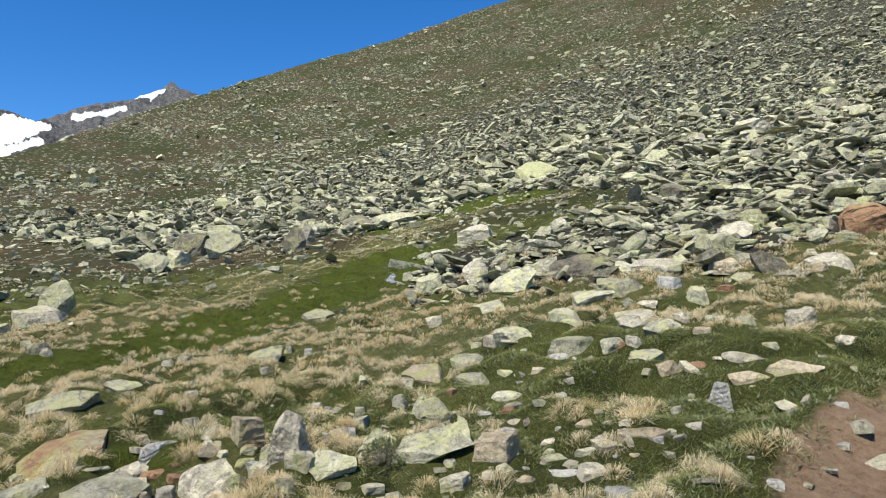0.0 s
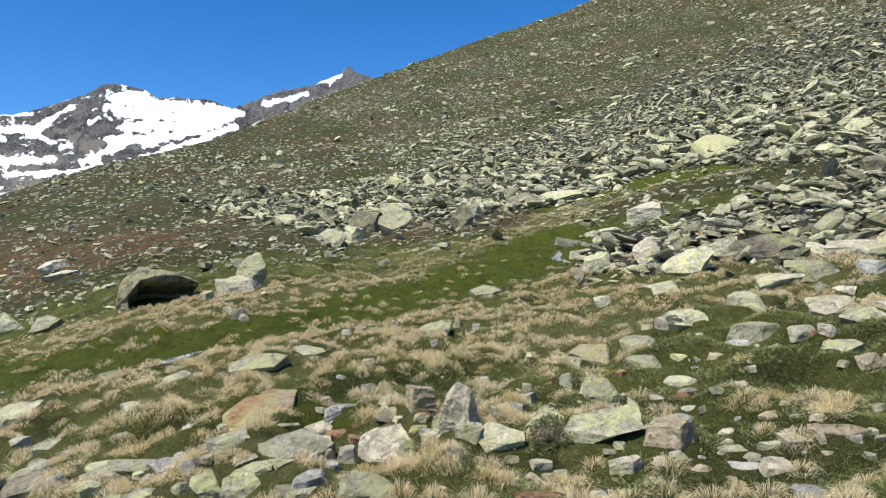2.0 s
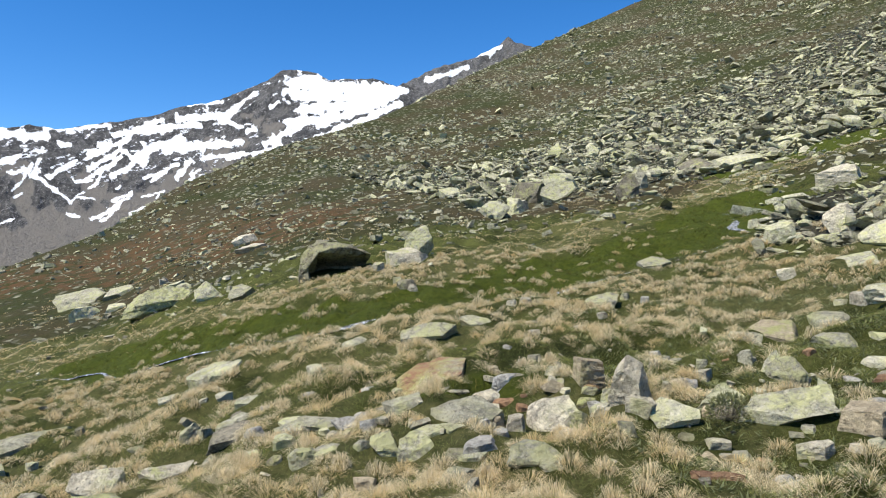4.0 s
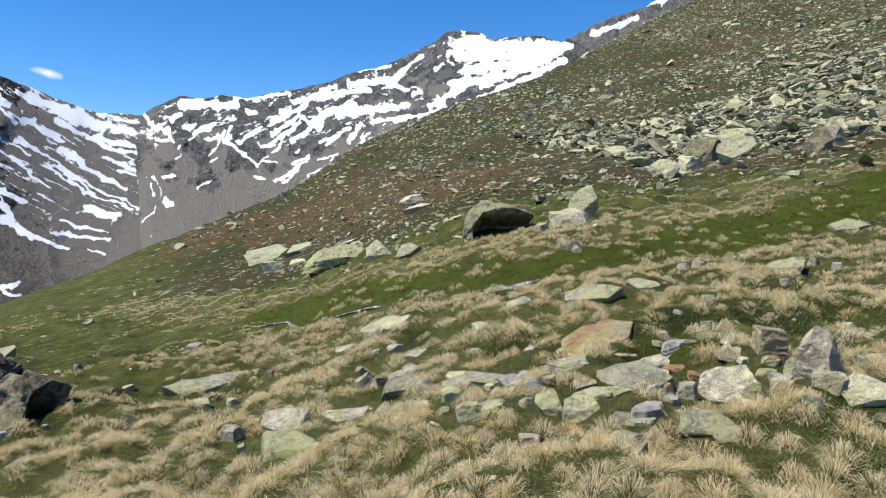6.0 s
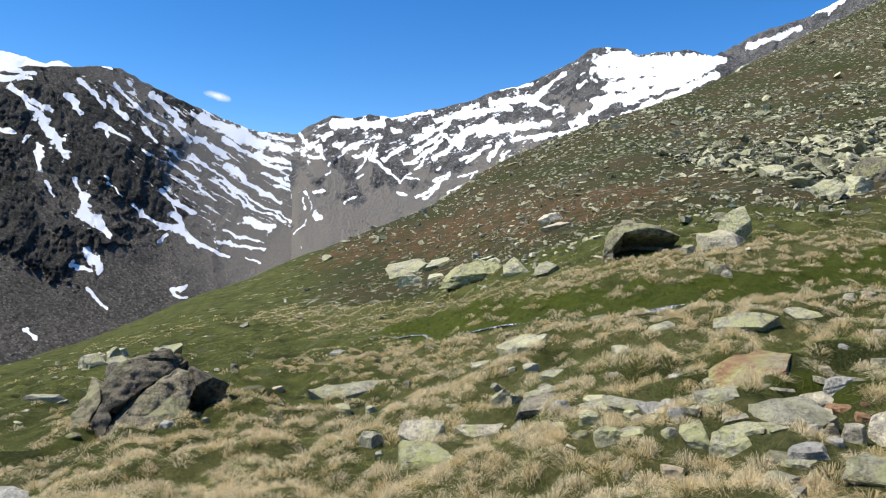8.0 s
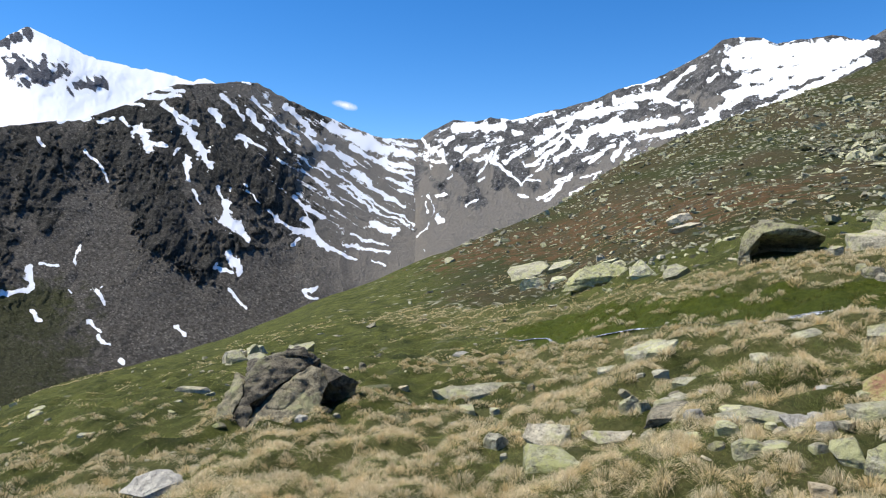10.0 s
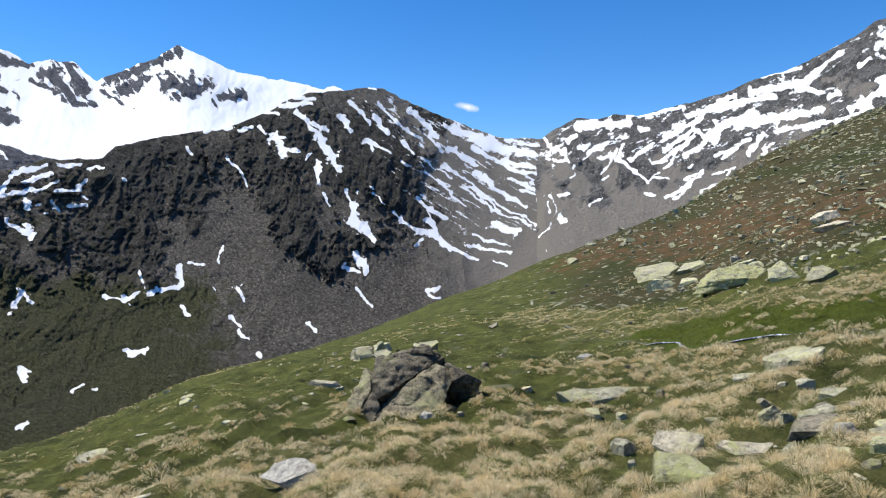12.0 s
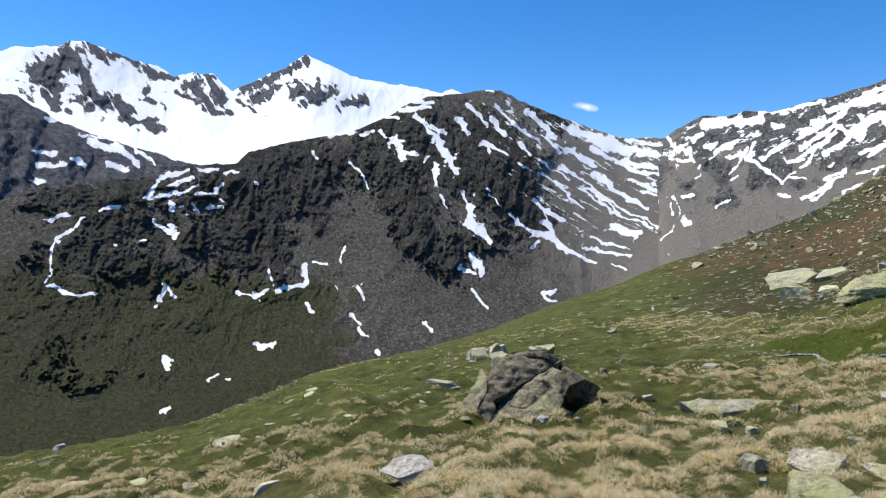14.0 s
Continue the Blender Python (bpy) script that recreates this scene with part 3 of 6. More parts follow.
FLANK_SNOW_A = ((44.16, 9.50, 42.52, 7.72, 0.16), (42.38, 7.58, 41.44, 5.91, 0.33), (41.44, 5.91, 40.88, 4.76, 0.25), (45.76, 7.43, 45.15, 6.08, 0.33), (45.06, 6.54, 44.14, 6.42, 0.20), (43.58, 5.79, 43.07, 6.34, 0.12), (42.51, 5.43, 42.36, 3.91, 0.20), (40.17, 3.38, 39.69, 1.99, 0.12), (39.69, 1.99, 39.45, 0.83, 0.37), (39.77, 0.83, 38.51, 0.14, 0.41), (38.74, 0.13, 38.03, -0.79, 0.33), (39.52, -1.74, 38.95, -2.67, 0.25), (38.95, -2.67, 38.62, -3.36, 0.33), (40.35, -2.91, 39.18, -3.37, 0.16), (39.40, -4.77, 38.13, -6.29, 0.16), (42.03, 3.13, 41.51, 1.97, 0.10), (38.07, 3.16, 37.13, 2.24, 0.08), (38.30, 3.62, 38.07, 3.49, 0.12),)
FLANK_SNOW_B = ((36.43, 1.55, 35.72, 0.85, 0.12), (35.72, 0.85, 34.32, -0.06, 0.16), (34.32, -0.06, 32.94, -0.28, 0.28), (33.17, -0.29, 32.01, -1.20, 0.28), (32.01, -1.20, 30.40, -2.01, 0.20), (30.40, -2.01, 29.49, -2.46, 0.16), (34.58, 2.72, 33.65, 2.03, 0.12), (33.42, 1.80, 32.03, 1.11, 0.24), (33.64, 0.96, 32.94, 0.09, 0.20), (34.50, -1.32, 34.09, -0.76, 0.16), (40.82, 9.24, 39.74, 8.20, 0.25), (42.76, 8.62, 41.60, 7.96, 0.21), (43.69, 9.06, 42.53, 8.40, 0.16), (39.99, 10.46, 39.05, 9.57, 0.16), (39.05, 9.57, 38.35, 8.67, 0.16), (37.89, 9.34, 36.95, 7.99, 0.21), (38.57, 7.30, 38.10, 6.62, 0.21), (37.87, 7.08, 36.70, 6.39, 0.16),)
FLANK_SNOW_C = ((37.67, 10.47, 36.26, 8.98, 0.12), (36.26, 8.89, 34.17, 7.53, 0.16), (35.55, 7.31, 34.62, 6.39, 0.16), (35.11, 9.79, 33.49, 8.70, 0.20), (34.19, 9.11, 32.79, 7.75, 0.16), (33.48, 7.75, 32.32, 6.38, 0.12), (32.12, 8.64, 29.83, 7.49, 0.20), (31.43, 8.41, 28.04, 7.23, 0.32), (29.83, 7.49, 27.14, 6.55, 0.44), (28.03, 6.92, 24.94, 6.24, 0.39), (27.15, 7.44, 24.30, 6.84, 0.16), (29.82, 6.81, 27.12, 5.29, 0.20), (27.57, 5.79, 24.92, 5.17, 0.20), (27.12, 5.07, 24.48, 4.63, 0.12), (31.87, 6.83, 29.81, 5.68, 0.20), (30.95, 6.15, 29.58, 5.46, 0.20), (29.58, 4.77, 28.22, 3.86, 0.28), (28.44, 3.86, 27.09, 2.95, 0.20),)
FLANK_SNOW_D = ((27.54, 3.17, 25.76, 2.04, 0.16), (29.79, 3.64, 27.97, 2.27, 0.12), (27.97, 2.27, 25.96, 1.14, 0.12), (25.96, 1.27, 24.86, 0.46, 0.08), (27.11, 4.30, 24.90, 3.25, 0.16), (26.21, 3.39, 24.46, 2.93, 0.16), (25.43, 3.93, 24.25, 3.65, 0.12), (24.98, 2.58, 23.59, 2.30, 0.12), (30.46, 3.41, 28.41, 1.81, 0.10), (28.41, 1.81, 25.30, 0.55, 0.10), (29.56, 3.18, 27.52, 1.58, 0.10), (28.18, 0.67, 26.39, -0.23, 0.28), (27.73, 0.49, 25.95, 0.00, 0.16), (29.74, -0.26, 28.38, -0.93, 0.12), (28.83, -0.71, 26.82, -1.14, 0.10), (27.92, -1.61, 26.68, -1.82, 0.10), (30.18, -1.18, 27.70, -1.61, 0.16), (28.14, -2.53, 27.02, -2.74, 0.10),)
FLANK_SNOW_E = ((34.15, 5.94, 31.61, 4.33, 0.10), (32.31, 5.47, 29.79, 3.87, 0.10), (32.75, 4.10, 31.60, 3.18, 0.10), (31.60, 2.95, 30.45, 2.04, 0.08), (33.72, -5.02, 32.66, -4.72, 0.16), (33.58, -5.39, 32.51, -5.55, 0.16), (32.54, 5.25, 30.48, 4.42, 0.12), (35.77, 5.71, 34.84, 5.25, 0.08), (64.95, 2.45, 63.91, 4.09, 0.21), (64.57, 2.46, 62.82, 2.94, 0.14), (63.72, 4.09, 62.02, 4.67, 0.18), (63.21, 3.52, 61.63, 4.05, 0.15), (59.39, 4.56, 58.35, 4.68, 0.13), (61.02, 4.63, 59.80, 4.80, 0.15), (62.82, 2.72, 61.22, 3.63, 0.09), (61.43, 2.76, 59.80, 3.02, 0.15), (60.01, 3.02, 59.39, 3.69, 0.15), (63.41, 2.07, 63.14, 1.43, 0.18),)
FLANK_SNOW_F = ((61.63, 2.11, 61.23, 1.47, 0.15), (60.62, 1.79, 59.60, 1.89, 0.15), (59.80, 2.50, 59.39, 2.38, 0.11), (62.63, 1.74, 62.43, 1.75, 0.11), (64.65, 0.85, 64.19, 0.27, 0.11), (64.19, 0.35, 63.22, -0.19, 0.22), (63.22, 0.36, 63.06, -0.49, 0.22), (62.03, 1.24, 61.83, 1.24, 0.07), (71.43, 0.66, 70.23, 1.08, 0.13), (68.29, 1.33, 66.83, 1.77, 0.10), (69.72, 0.29, 69.18, 0.90, 0.13), (70.93, -0.72, 69.89, 0.08, 0.13), (71.48, -2.11, 71.07, -0.92, 0.11), (71.45, -2.31, 71.49, -3.10, 0.10), (65.53, -0.92, 64.96, -0.71, 0.09), (67.14, -1.01, 67.03, -1.01, 0.10), (52.54, 6.35, 52.27, 5.82, 0.16), (49.40, 5.54, 48.49, 4.65, 0.16),)
FLANK_SNOW_G = ((48.49, 4.65, 48.03, 3.51, 0.12), (56.92, 3.76, 56.75, 3.77, 0.15), (55.36, -4.71, 53.17, -4.38, 0.20), (53.22, -2.79, 53.00, -4.29, 0.24), (52.51, -2.48, 51.40, -2.62, 0.12), (50.23, -2.48, 49.96, -1.33, 0.12), (58.35, -4.97, 57.08, -5.22, 0.10), (57.08, -5.17, 56.01, -4.70, 0.19), (56.01, -3.14, 55.79, -4.04, 0.15), (64.17, -5.37, 63.62, -4.33, 0.21), (63.62, -4.33, 62.99, -5.20, 0.18), (52.95, -5.88, 52.55, -6.56, 0.20), (57.08, -8.97, 56.22, -9.22, 0.19), (56.22, -9.22, 55.36, -8.85, 0.15), (63.79, -9.60, 63.52, -10.53, 0.18), (64.03, -13.78, 63.33, -13.48, 0.14), (60.59, -11.62, 59.77, -11.08, 0.11), (59.39, -11.57, 59.10, -11.59, 0.11),)
FLANK_SNOW_H = ((49.35, -6.83, 48.67, -7.53, 0.16), (48.66, -7.98, 47.97, -8.67, 0.12), (48.77, -4.55, 48.40, -5.47, 0.16), (47.28, -9.82, 47.00, -10.05, 0.16), (43.59, -7.42, 42.65, -8.25, 0.12), (71.46, -3.98, 69.91, -4.79, 0.13), (71.62, -3.69, 71.35, -2.99, 0.10), (69.56, -4.77, 68.50, -4.64, 0.10), (51.21, 7.73, 49.18, 8.07, 0.20), (48.50, 7.82, 47.59, 8.07, 0.16), (46.91, 9.43, 45.54, 9.24, 0.16), (46.91, 8.09, 46.63, 7.82, 0.16), (45.31, 9.88, 43.00, 10.19, 0.25), (46.00, 10.66, 42.77, 10.55, 0.20), (38.51, 11.58, 37.91, 11.40, 0.12), (50.72, -4.31, 50.49, -4.54, 0.08),)
FLANK_SNOW = FLANK_SNOW_A + FLANK_SNOW_B + FLANK_SNOW_C + FLANK_SNOW_D + FLANK_SNOW_E + FLANK_SNOW_F + FLANK_SNOW_G + FLANK_SNOW_H
HEAD_SNOW_A = ((21.34, 8.58, 19.90, 8.86, 0.23), (21.13, 8.35, 17.47, 8.61, 0.37), (17.47, 8.98, 15.90, 9.14, 0.18), (15.90, 9.14, 13.25, 9.54, 0.14), (24.09, 7.59, 23.44, 6.91, 0.15), (23.44, 6.91, 22.57, 6.23, 0.15), (23.21, 5.72, 22.14, 5.78, 0.15), (22.58, 6.67, 21.93, 5.56, 0.11), (22.16, 7.09, 21.54, 7.72, 0.15), (21.31, 6.63, 20.49, 7.04, 0.19), (20.48, 6.30, 19.05, 6.99, 0.22), (19.64, 5.85, 18.55, 6.11, 0.15), (19.42, 4.54, 18.82, 5.48, 0.11), (18.82, 5.48, 18.23, 6.53, 0.13), (18.22, 5.80, 17.64, 6.93, 0.18), (18.22, 5.68, 17.01, 4.79, 0.15), (17.01, 4.79, 15.81, 3.91, 0.14), (16.01, 3.91, 15.05, 4.52, 0.11),)
HEAD_SNOW_B = ((15.62, 4.20, 14.28, 4.08, 0.09), (19.41, 4.20, 18.93, 4.40, 0.11), (17.22, 5.64, 15.47, 6.84, 0.14), (15.45, 5.29, 14.49, 5.59, 0.14), (16.67, 8.15, 15.88, 7.90, 0.18), (14.71, 7.01, 13.22, 7.96, 0.14), (15.26, 5.37, 13.57, 6.54, 0.14), (14.67, 4.85, 13.74, 5.93, 0.11), (13.20, 7.06, 12.48, 8.11, 0.14), (13.18, 5.83, 11.73, 6.78, 0.21), (12.11, 7.69, 11.73, 7.02, 0.24), (11.38, 7.24, 10.32, 7.97, 0.30), (10.67, 7.92, 8.27, 8.91, 0.33), (12.49, 8.32, 11.41, 9.24, 0.17), (11.42, 9.44, 9.67, 10.27, 0.20), (14.44, 2.62, 13.14, 3.43, 0.12), (13.14, 3.43, 12.05, 4.23, 0.17), (11.48, 2.99, 10.24, 3.77, 0.12),)
HEAD_SNOW_C = ((11.15, 4.41, 9.56, 4.79, 0.08), (15.80, 2.85, 15.37, 2.89, 0.18), (20.41, 2.03, 19.39, 2.68, 0.09), (21.91, 4.24, 21.70, 4.68, 0.10), (22.74, 2.83, 22.06, 3.14, 0.11), (23.59, 2.93, 23.38, 2.70, 0.15), (22.58, 1.01, 22.20, 0.88, 0.27), (10.99, 5.73, 8.57, 6.87, 0.13), (8.55, 5.97, 7.69, 6.93, 0.19), (23.67, 2.39, 23.58, 1.59, 0.08), (24.41, -0.43, 23.64, 0.25, 0.07), (12.79, 4.87, 12.43, 5.18, 0.10), (17.03, 6.36, 16.33, 6.58, 0.11), (23.22, 6.47, 23.01, 6.81, 0.12), (21.71, 5.11, 21.42, 5.37, 0.08), (7.86, 11.42, 5.21, 11.84, 0.16), (8.43, 10.32, 4.76, 10.75, 0.29), (12.94, 8.84, 9.34, 9.78, 0.20),)
HEAD_SNOW_D = ((11.15, 9.31, 7.07, 9.90, 0.32), (13.84, 8.03, 11.83, 8.51, 0.20), (14.73, 7.35, 13.40, 7.82, 0.16), (14.75, 6.38, 12.97, 7.39, 0.20), (13.88, 6.00, 12.52, 7.30, 0.16), (12.10, 6.20, 11.41, 7.41, 0.20), (10.97, 6.88, 10.27, 8.09, 0.32), (9.37, 8.02, 5.71, 8.58, 0.41), (7.09, 8.26, 3.87, 8.76, 0.33), (5.23, 10.35, 3.86, 9.91, 0.25), (4.67, 10.97, 2.90, 12.54, 0.20), (3.40, 9.65, 2.70, 9.73, 0.16), (1.01, 8.70, 0.16, 9.89, 0.25), (-0.10, 13.47, -8.07, 12.99, 0.53), (-0.32, 12.52, -6.95, 12.43, 0.57), (-1.14, 11.42, -5.81, 11.87, 0.53), (0.16, 10.34, -3.53, 10.89, 0.41), (1.56, 8.93, -0.76, 10.01, 0.25),)
HEAD_SNOW_E = ((-2.14, 10.21, -5.58, 11.23, 0.20), (2.96, 7.86, 0.64, 8.56, 0.16), (4.81, 7.41, 2.96, 7.90, 0.14), (6.65, 7.41, 3.88, 7.86, 0.20), (10.54, 5.54, 9.40, 6.32, 0.14), (8.27, 6.01, 7.56, 7.23, 0.20), (7.59, 5.78, 6.89, 6.51, 0.14), (13.03, 4.04, 11.68, 4.72, 0.16), (13.95, 2.46, 12.60, 3.59, 0.12), (11.94, 3.05, 10.12, 3.83, 0.12), (10.11, 4.28, 9.79, 4.60, 0.08), (-0.79, 13.72, -2.63, 14.19, 0.25), (2.02, 8.57, 1.32, 9.37, 0.25), (1.44, 11.45, 0.84, 12.01, 0.12), (-3.87, 9.72, -8.95, 11.96, 0.35), (-2.11, 9.33, -4.73, 10.12, 0.20), (-6.84, 12.58, -9.43, 13.01, 0.34), (-0.33, 8.71, -2.99, 9.53, 0.16),)
HEAD_SNOW_F = ((-4.72, 11.07, -8.53, 12.49, 0.39), (-2.93, 13.28, -8.93, 13.13, 0.23),)
HEAD_SNOW = HEAD_SNOW_A + HEAD_SNOW_B + HEAD_SNOW_C + HEAD_SNOW_D + HEAD_SNOW_E + HEAD_SNOW_F
SHOULDER_SNOW_A = ((72.24, 5.53, 70.90, 5.43, 0.19), (72.25, 4.49, 70.22, 4.76, 0.19), (67.74, 4.82, 66.45, 4.56, 0.26), (70.37, 7.82, 69.16, 7.34, 0.12), (69.51, 6.83, 67.00, 6.69, 0.13), (68.81, 6.37, 67.00, 5.88, 0.20), (67.00, 6.29, 65.70, 4.92, 0.26), (65.51, 5.97, 64.37, 4.99, 0.16), (66.63, 6.92, 64.75, 6.43, 0.13), (65.13, 6.61, 63.21, 5.68, 0.13), (72.25, 3.39, 71.58, 3.42, 0.24), (69.87, 5.18, 68.99, 4.75, 0.15), (71.56, 7.91, 70.20, 7.64, 0.10),)
SHOULDER_SNOW = SHOULDER_SNOW_A
GLACIER_RIBS_A = ((71.55, 10.40, 70.18, 12.47, 0.85), (70.18, 12.47, 68.86, 10.12, 0.67), (71.22, 9.10, 70.54, 8.59, 0.42), (68.78, 13.03, 66.24, 12.65, 0.45), (66.24, 12.88, 64.28, 11.58, 0.36), (68.08, 9.61, 65.88, 8.81, 0.60), (66.62, 8.42, 63.98, 7.68, 0.41), (65.12, 10.29, 63.78, 9.35, 0.41), (64.28, 11.58, 62.73, 11.32, 0.26), (61.62, 10.80, 60.49, 9.76, 0.59), (60.41, 11.52, 59.39, 10.01, 0.49), (60.33, 9.35, 58.93, 9.11, 0.27), (58.02, 11.20, 55.81, 11.99, 0.50), (57.00, 10.17, 55.38, 11.38, 0.45), (55.38, 12.23, 53.21, 13.51, 0.45), (53.65, 11.05, 50.99, 10.83, 0.57), (53.21, 10.20, 51.88, 10.53, 0.40), (51.89, 11.66, 50.46, 11.08, 0.29),)
GLACIER_RIBS_B = ((50.00, 10.35, 48.29, 10.68, 0.41), (58.56, 10.19, 56.66, 9.33, 0.17), (62.81, 10.50, 61.82, 9.96, 0.21), (59.39, 9.71, 59.10, 9.31, 0.16), (72.21, 11.07, 71.71, 11.51, 0.56), (69.32, 9.49, 68.43, 9.97, 0.34),)
GLACIER_RIBS = GLACIER_RIBS_A + GLACIER_RIBS_B
FLANK_CRAGS_A = ((58.56, 4.81, 58.35, -2.23, 1.70), (56.02, 5.34, 55.80, -3.14, 1.93), (52.76, 5.89, 51.18, -0.42, 1.19), (47.13, 6.04, 43.63, -0.37, 1.63), (43.63, -0.37, 40.82, -2.91, 1.07), (43.68, 8.15, 39.94, 3.84, 1.64), (39.04, 8.21, 35.31, 5.71, 1.48), (37.39, 5.25, 34.33, 0.86, 1.72), (39.67, -0.57, 37.10, -1.25, 0.57), (68.11, 0.72, 61.23, -0.70, 1.13), (70.25, -1.73, 62.83, -3.49, 1.11), (67.01, 3.01, 61.23, 2.77, 0.78), (50.08, 6.42, 48.72, 4.64, 0.72), (71.59, 1.85, 68.47, 2.34, 0.79), (47.37, 8.75, 44.61, 7.91, 0.81), (71.66, -9.97, 68.53, -11.45, 0.59), (64.80, -11.80, 64.42, -11.83, 0.50), (34.42, 9.78, 31.66, 8.19, 0.41),)
FLANK_CRAGS = FLANK_CRAGS_A
FAR_TOP_A = ((-11.30, 13.79, -14.56, 14.84, 0.23), (-15.00, 15.64, -17.33, 16.27, 0.19), (-16.34, 15.79, -17.01, 16.04, 0.14),)


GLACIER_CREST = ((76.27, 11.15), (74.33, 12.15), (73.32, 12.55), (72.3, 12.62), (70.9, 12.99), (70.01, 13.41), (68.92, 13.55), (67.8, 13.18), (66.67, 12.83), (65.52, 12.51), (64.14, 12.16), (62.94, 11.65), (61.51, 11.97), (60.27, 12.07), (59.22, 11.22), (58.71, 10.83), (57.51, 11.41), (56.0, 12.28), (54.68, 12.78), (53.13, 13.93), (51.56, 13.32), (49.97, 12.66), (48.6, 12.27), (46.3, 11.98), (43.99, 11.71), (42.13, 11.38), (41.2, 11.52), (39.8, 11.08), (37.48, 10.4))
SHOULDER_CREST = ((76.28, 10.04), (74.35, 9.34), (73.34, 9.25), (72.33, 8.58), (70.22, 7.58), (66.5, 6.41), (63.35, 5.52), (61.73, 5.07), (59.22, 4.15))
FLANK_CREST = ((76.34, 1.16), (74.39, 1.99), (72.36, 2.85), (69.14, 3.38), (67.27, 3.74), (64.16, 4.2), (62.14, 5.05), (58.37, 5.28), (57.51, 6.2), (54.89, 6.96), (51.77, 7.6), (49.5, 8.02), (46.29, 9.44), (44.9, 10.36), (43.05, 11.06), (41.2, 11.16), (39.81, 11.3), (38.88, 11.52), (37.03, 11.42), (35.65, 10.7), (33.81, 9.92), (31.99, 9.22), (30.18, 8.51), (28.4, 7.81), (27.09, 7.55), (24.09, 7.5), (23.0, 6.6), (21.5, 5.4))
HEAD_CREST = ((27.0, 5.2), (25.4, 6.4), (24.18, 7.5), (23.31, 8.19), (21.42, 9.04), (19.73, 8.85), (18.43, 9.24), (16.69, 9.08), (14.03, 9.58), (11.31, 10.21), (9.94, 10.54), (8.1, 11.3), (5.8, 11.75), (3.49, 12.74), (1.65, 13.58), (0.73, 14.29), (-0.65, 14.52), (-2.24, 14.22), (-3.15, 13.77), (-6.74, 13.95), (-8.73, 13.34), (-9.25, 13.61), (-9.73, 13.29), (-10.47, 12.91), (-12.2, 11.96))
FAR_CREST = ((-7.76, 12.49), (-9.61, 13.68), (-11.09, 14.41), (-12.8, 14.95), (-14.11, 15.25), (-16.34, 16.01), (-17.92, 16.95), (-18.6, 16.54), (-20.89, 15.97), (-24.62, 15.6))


def glacier_cover(az, el, v):
    bare = drifts(GLACIER_RIBS, az, el, 0.22, 91)
    streak = 0.6 * np.clip(ridged(az * 1.6 - el * 1.1, el * 0.6 + 0.3 * az, 3, 92) - 0.5, 0, 1)
    return np.clip(1 - 1.15 * np.maximum(bare - streak, 0), 0, 1), np.ones(az.shape), np.zeros(az.shape)


def shoulder_cover(az, el, v):
    return drifts(SHOULDER_SNOW, az, el, 0.2, 93), np.ones(az.shape) * 0.8, np.zeros(az.shape)


def flank_cover(az, el, v):
    snow = drifts(FLANK_SNOW, az, el, 0.16, 94)
    # streaks of old snow run down towards the head of the valley
    bed = smooth(40, 31, az - 0.5 * el) * smooth(-4.0, 2.0, el + 0.1 * (az - 24))
    lines = ridged((el - 0.55 * (az - 24)) * 2.6 + 0.3 * fbm(az * 0.8, el * 0.8, 2, 95), az * 0.4, 3, 96)
    snow = np.maximum(snow, np.clip(0.0 + 0.42 * lines, 0, 1) * bed)
    # crags above, fans of loose stones between them
    fan = 1 - smooth(1.2, 2.6, np.abs(az - 50.5 + 0.55 * (el + 1.5)) * 0.75 - 0.35 * np.maximum(-el, 0) + 0.9 * fbm(az, el, 4, 98))
    fan = fan * smooth(4.5, 0.5, el + 0.8 * fbm(az * 0.9, el * 0.9, 3, 107))
    crag = smooth(0.2, 0.62, drifts(FLANK_CRAGS, az, el, 0.9, 99)) * (1 - 0.8 * fan)
    # negative values call up the haze-paled scree near the valley head
    turf = smooth(52, 60, az + 1.3 * fbm(az * 0.5, el * 0.5, 3, 100)) * 0.36 + 0.75 * smooth(-2, -5.5, el + 0.8 * fbm(az * 0.5, el * 0.5, 3, 112)) * smooth(44, 53, az) - smooth(40, 27, az - 0.4 * el)
    return snow, crag - 0.5 * np.exp(-((az - gully(el)) / 1.6) ** 2), turf


def gully(el):
    """The bearing of the stream bed that parts the two slopes at the head of the valley."""
    return spline((-6, -1.8, -0.2, 1.1, 2.4, 3.7, 5.5, 8), (24.6, 23.95, 23.56, 23.28, 23.09, 23.4, 23.6, 23.8), el) + 0.22 * fbm(el * 1.2, el * 0, 4, 109)


def head_cover(az, el, v):
    snow = drifts(HEAD_SNOW, az, el, 0.16, 101)
    # a gully with pale rubble and old snow marks the valley floor
    snow = np.maximum(snow, 0.6 * np.exp(-((az - gully(el) + 0.1) / 0.12) ** 2) * smooth(0.2, 0.6, fbm(az * 2.5, el * 2.5, 3, 108) + 0.15))
    patch = smooth(3.5, 6.5, el + 0.35 * fbm(az, el, 3, 102)) * smooth(-2, 3, az)
    lines = ridged((el + 0.6 * az) * 2.4 + 0.3 * fbm(az * 0.9, el * 0.9, 2, 103), (az - el) * 0.36, 3, 104)
    snow = np.maximum(snow, np.clip(0.02 + 0.43 * lines, 0, 1) * patch)
    crag = smooth(0.72, 0.92, v + 0.12 * fbm(az * 0.8, el * 0.8, 3, 105)) - 0.5 * np.exp(-((az - gully(el)) / 1.6) ** 2)
    # turf at -1 gives this whole slope the haze-paled scree colour
    return snow, crag, -np.ones(az.shape)


def far_cover(az, el, v):
    return drifts(FAR_TOP_A, az, el, 0.15, 106), np.ones(az.shape), np.zeros(az.shape)


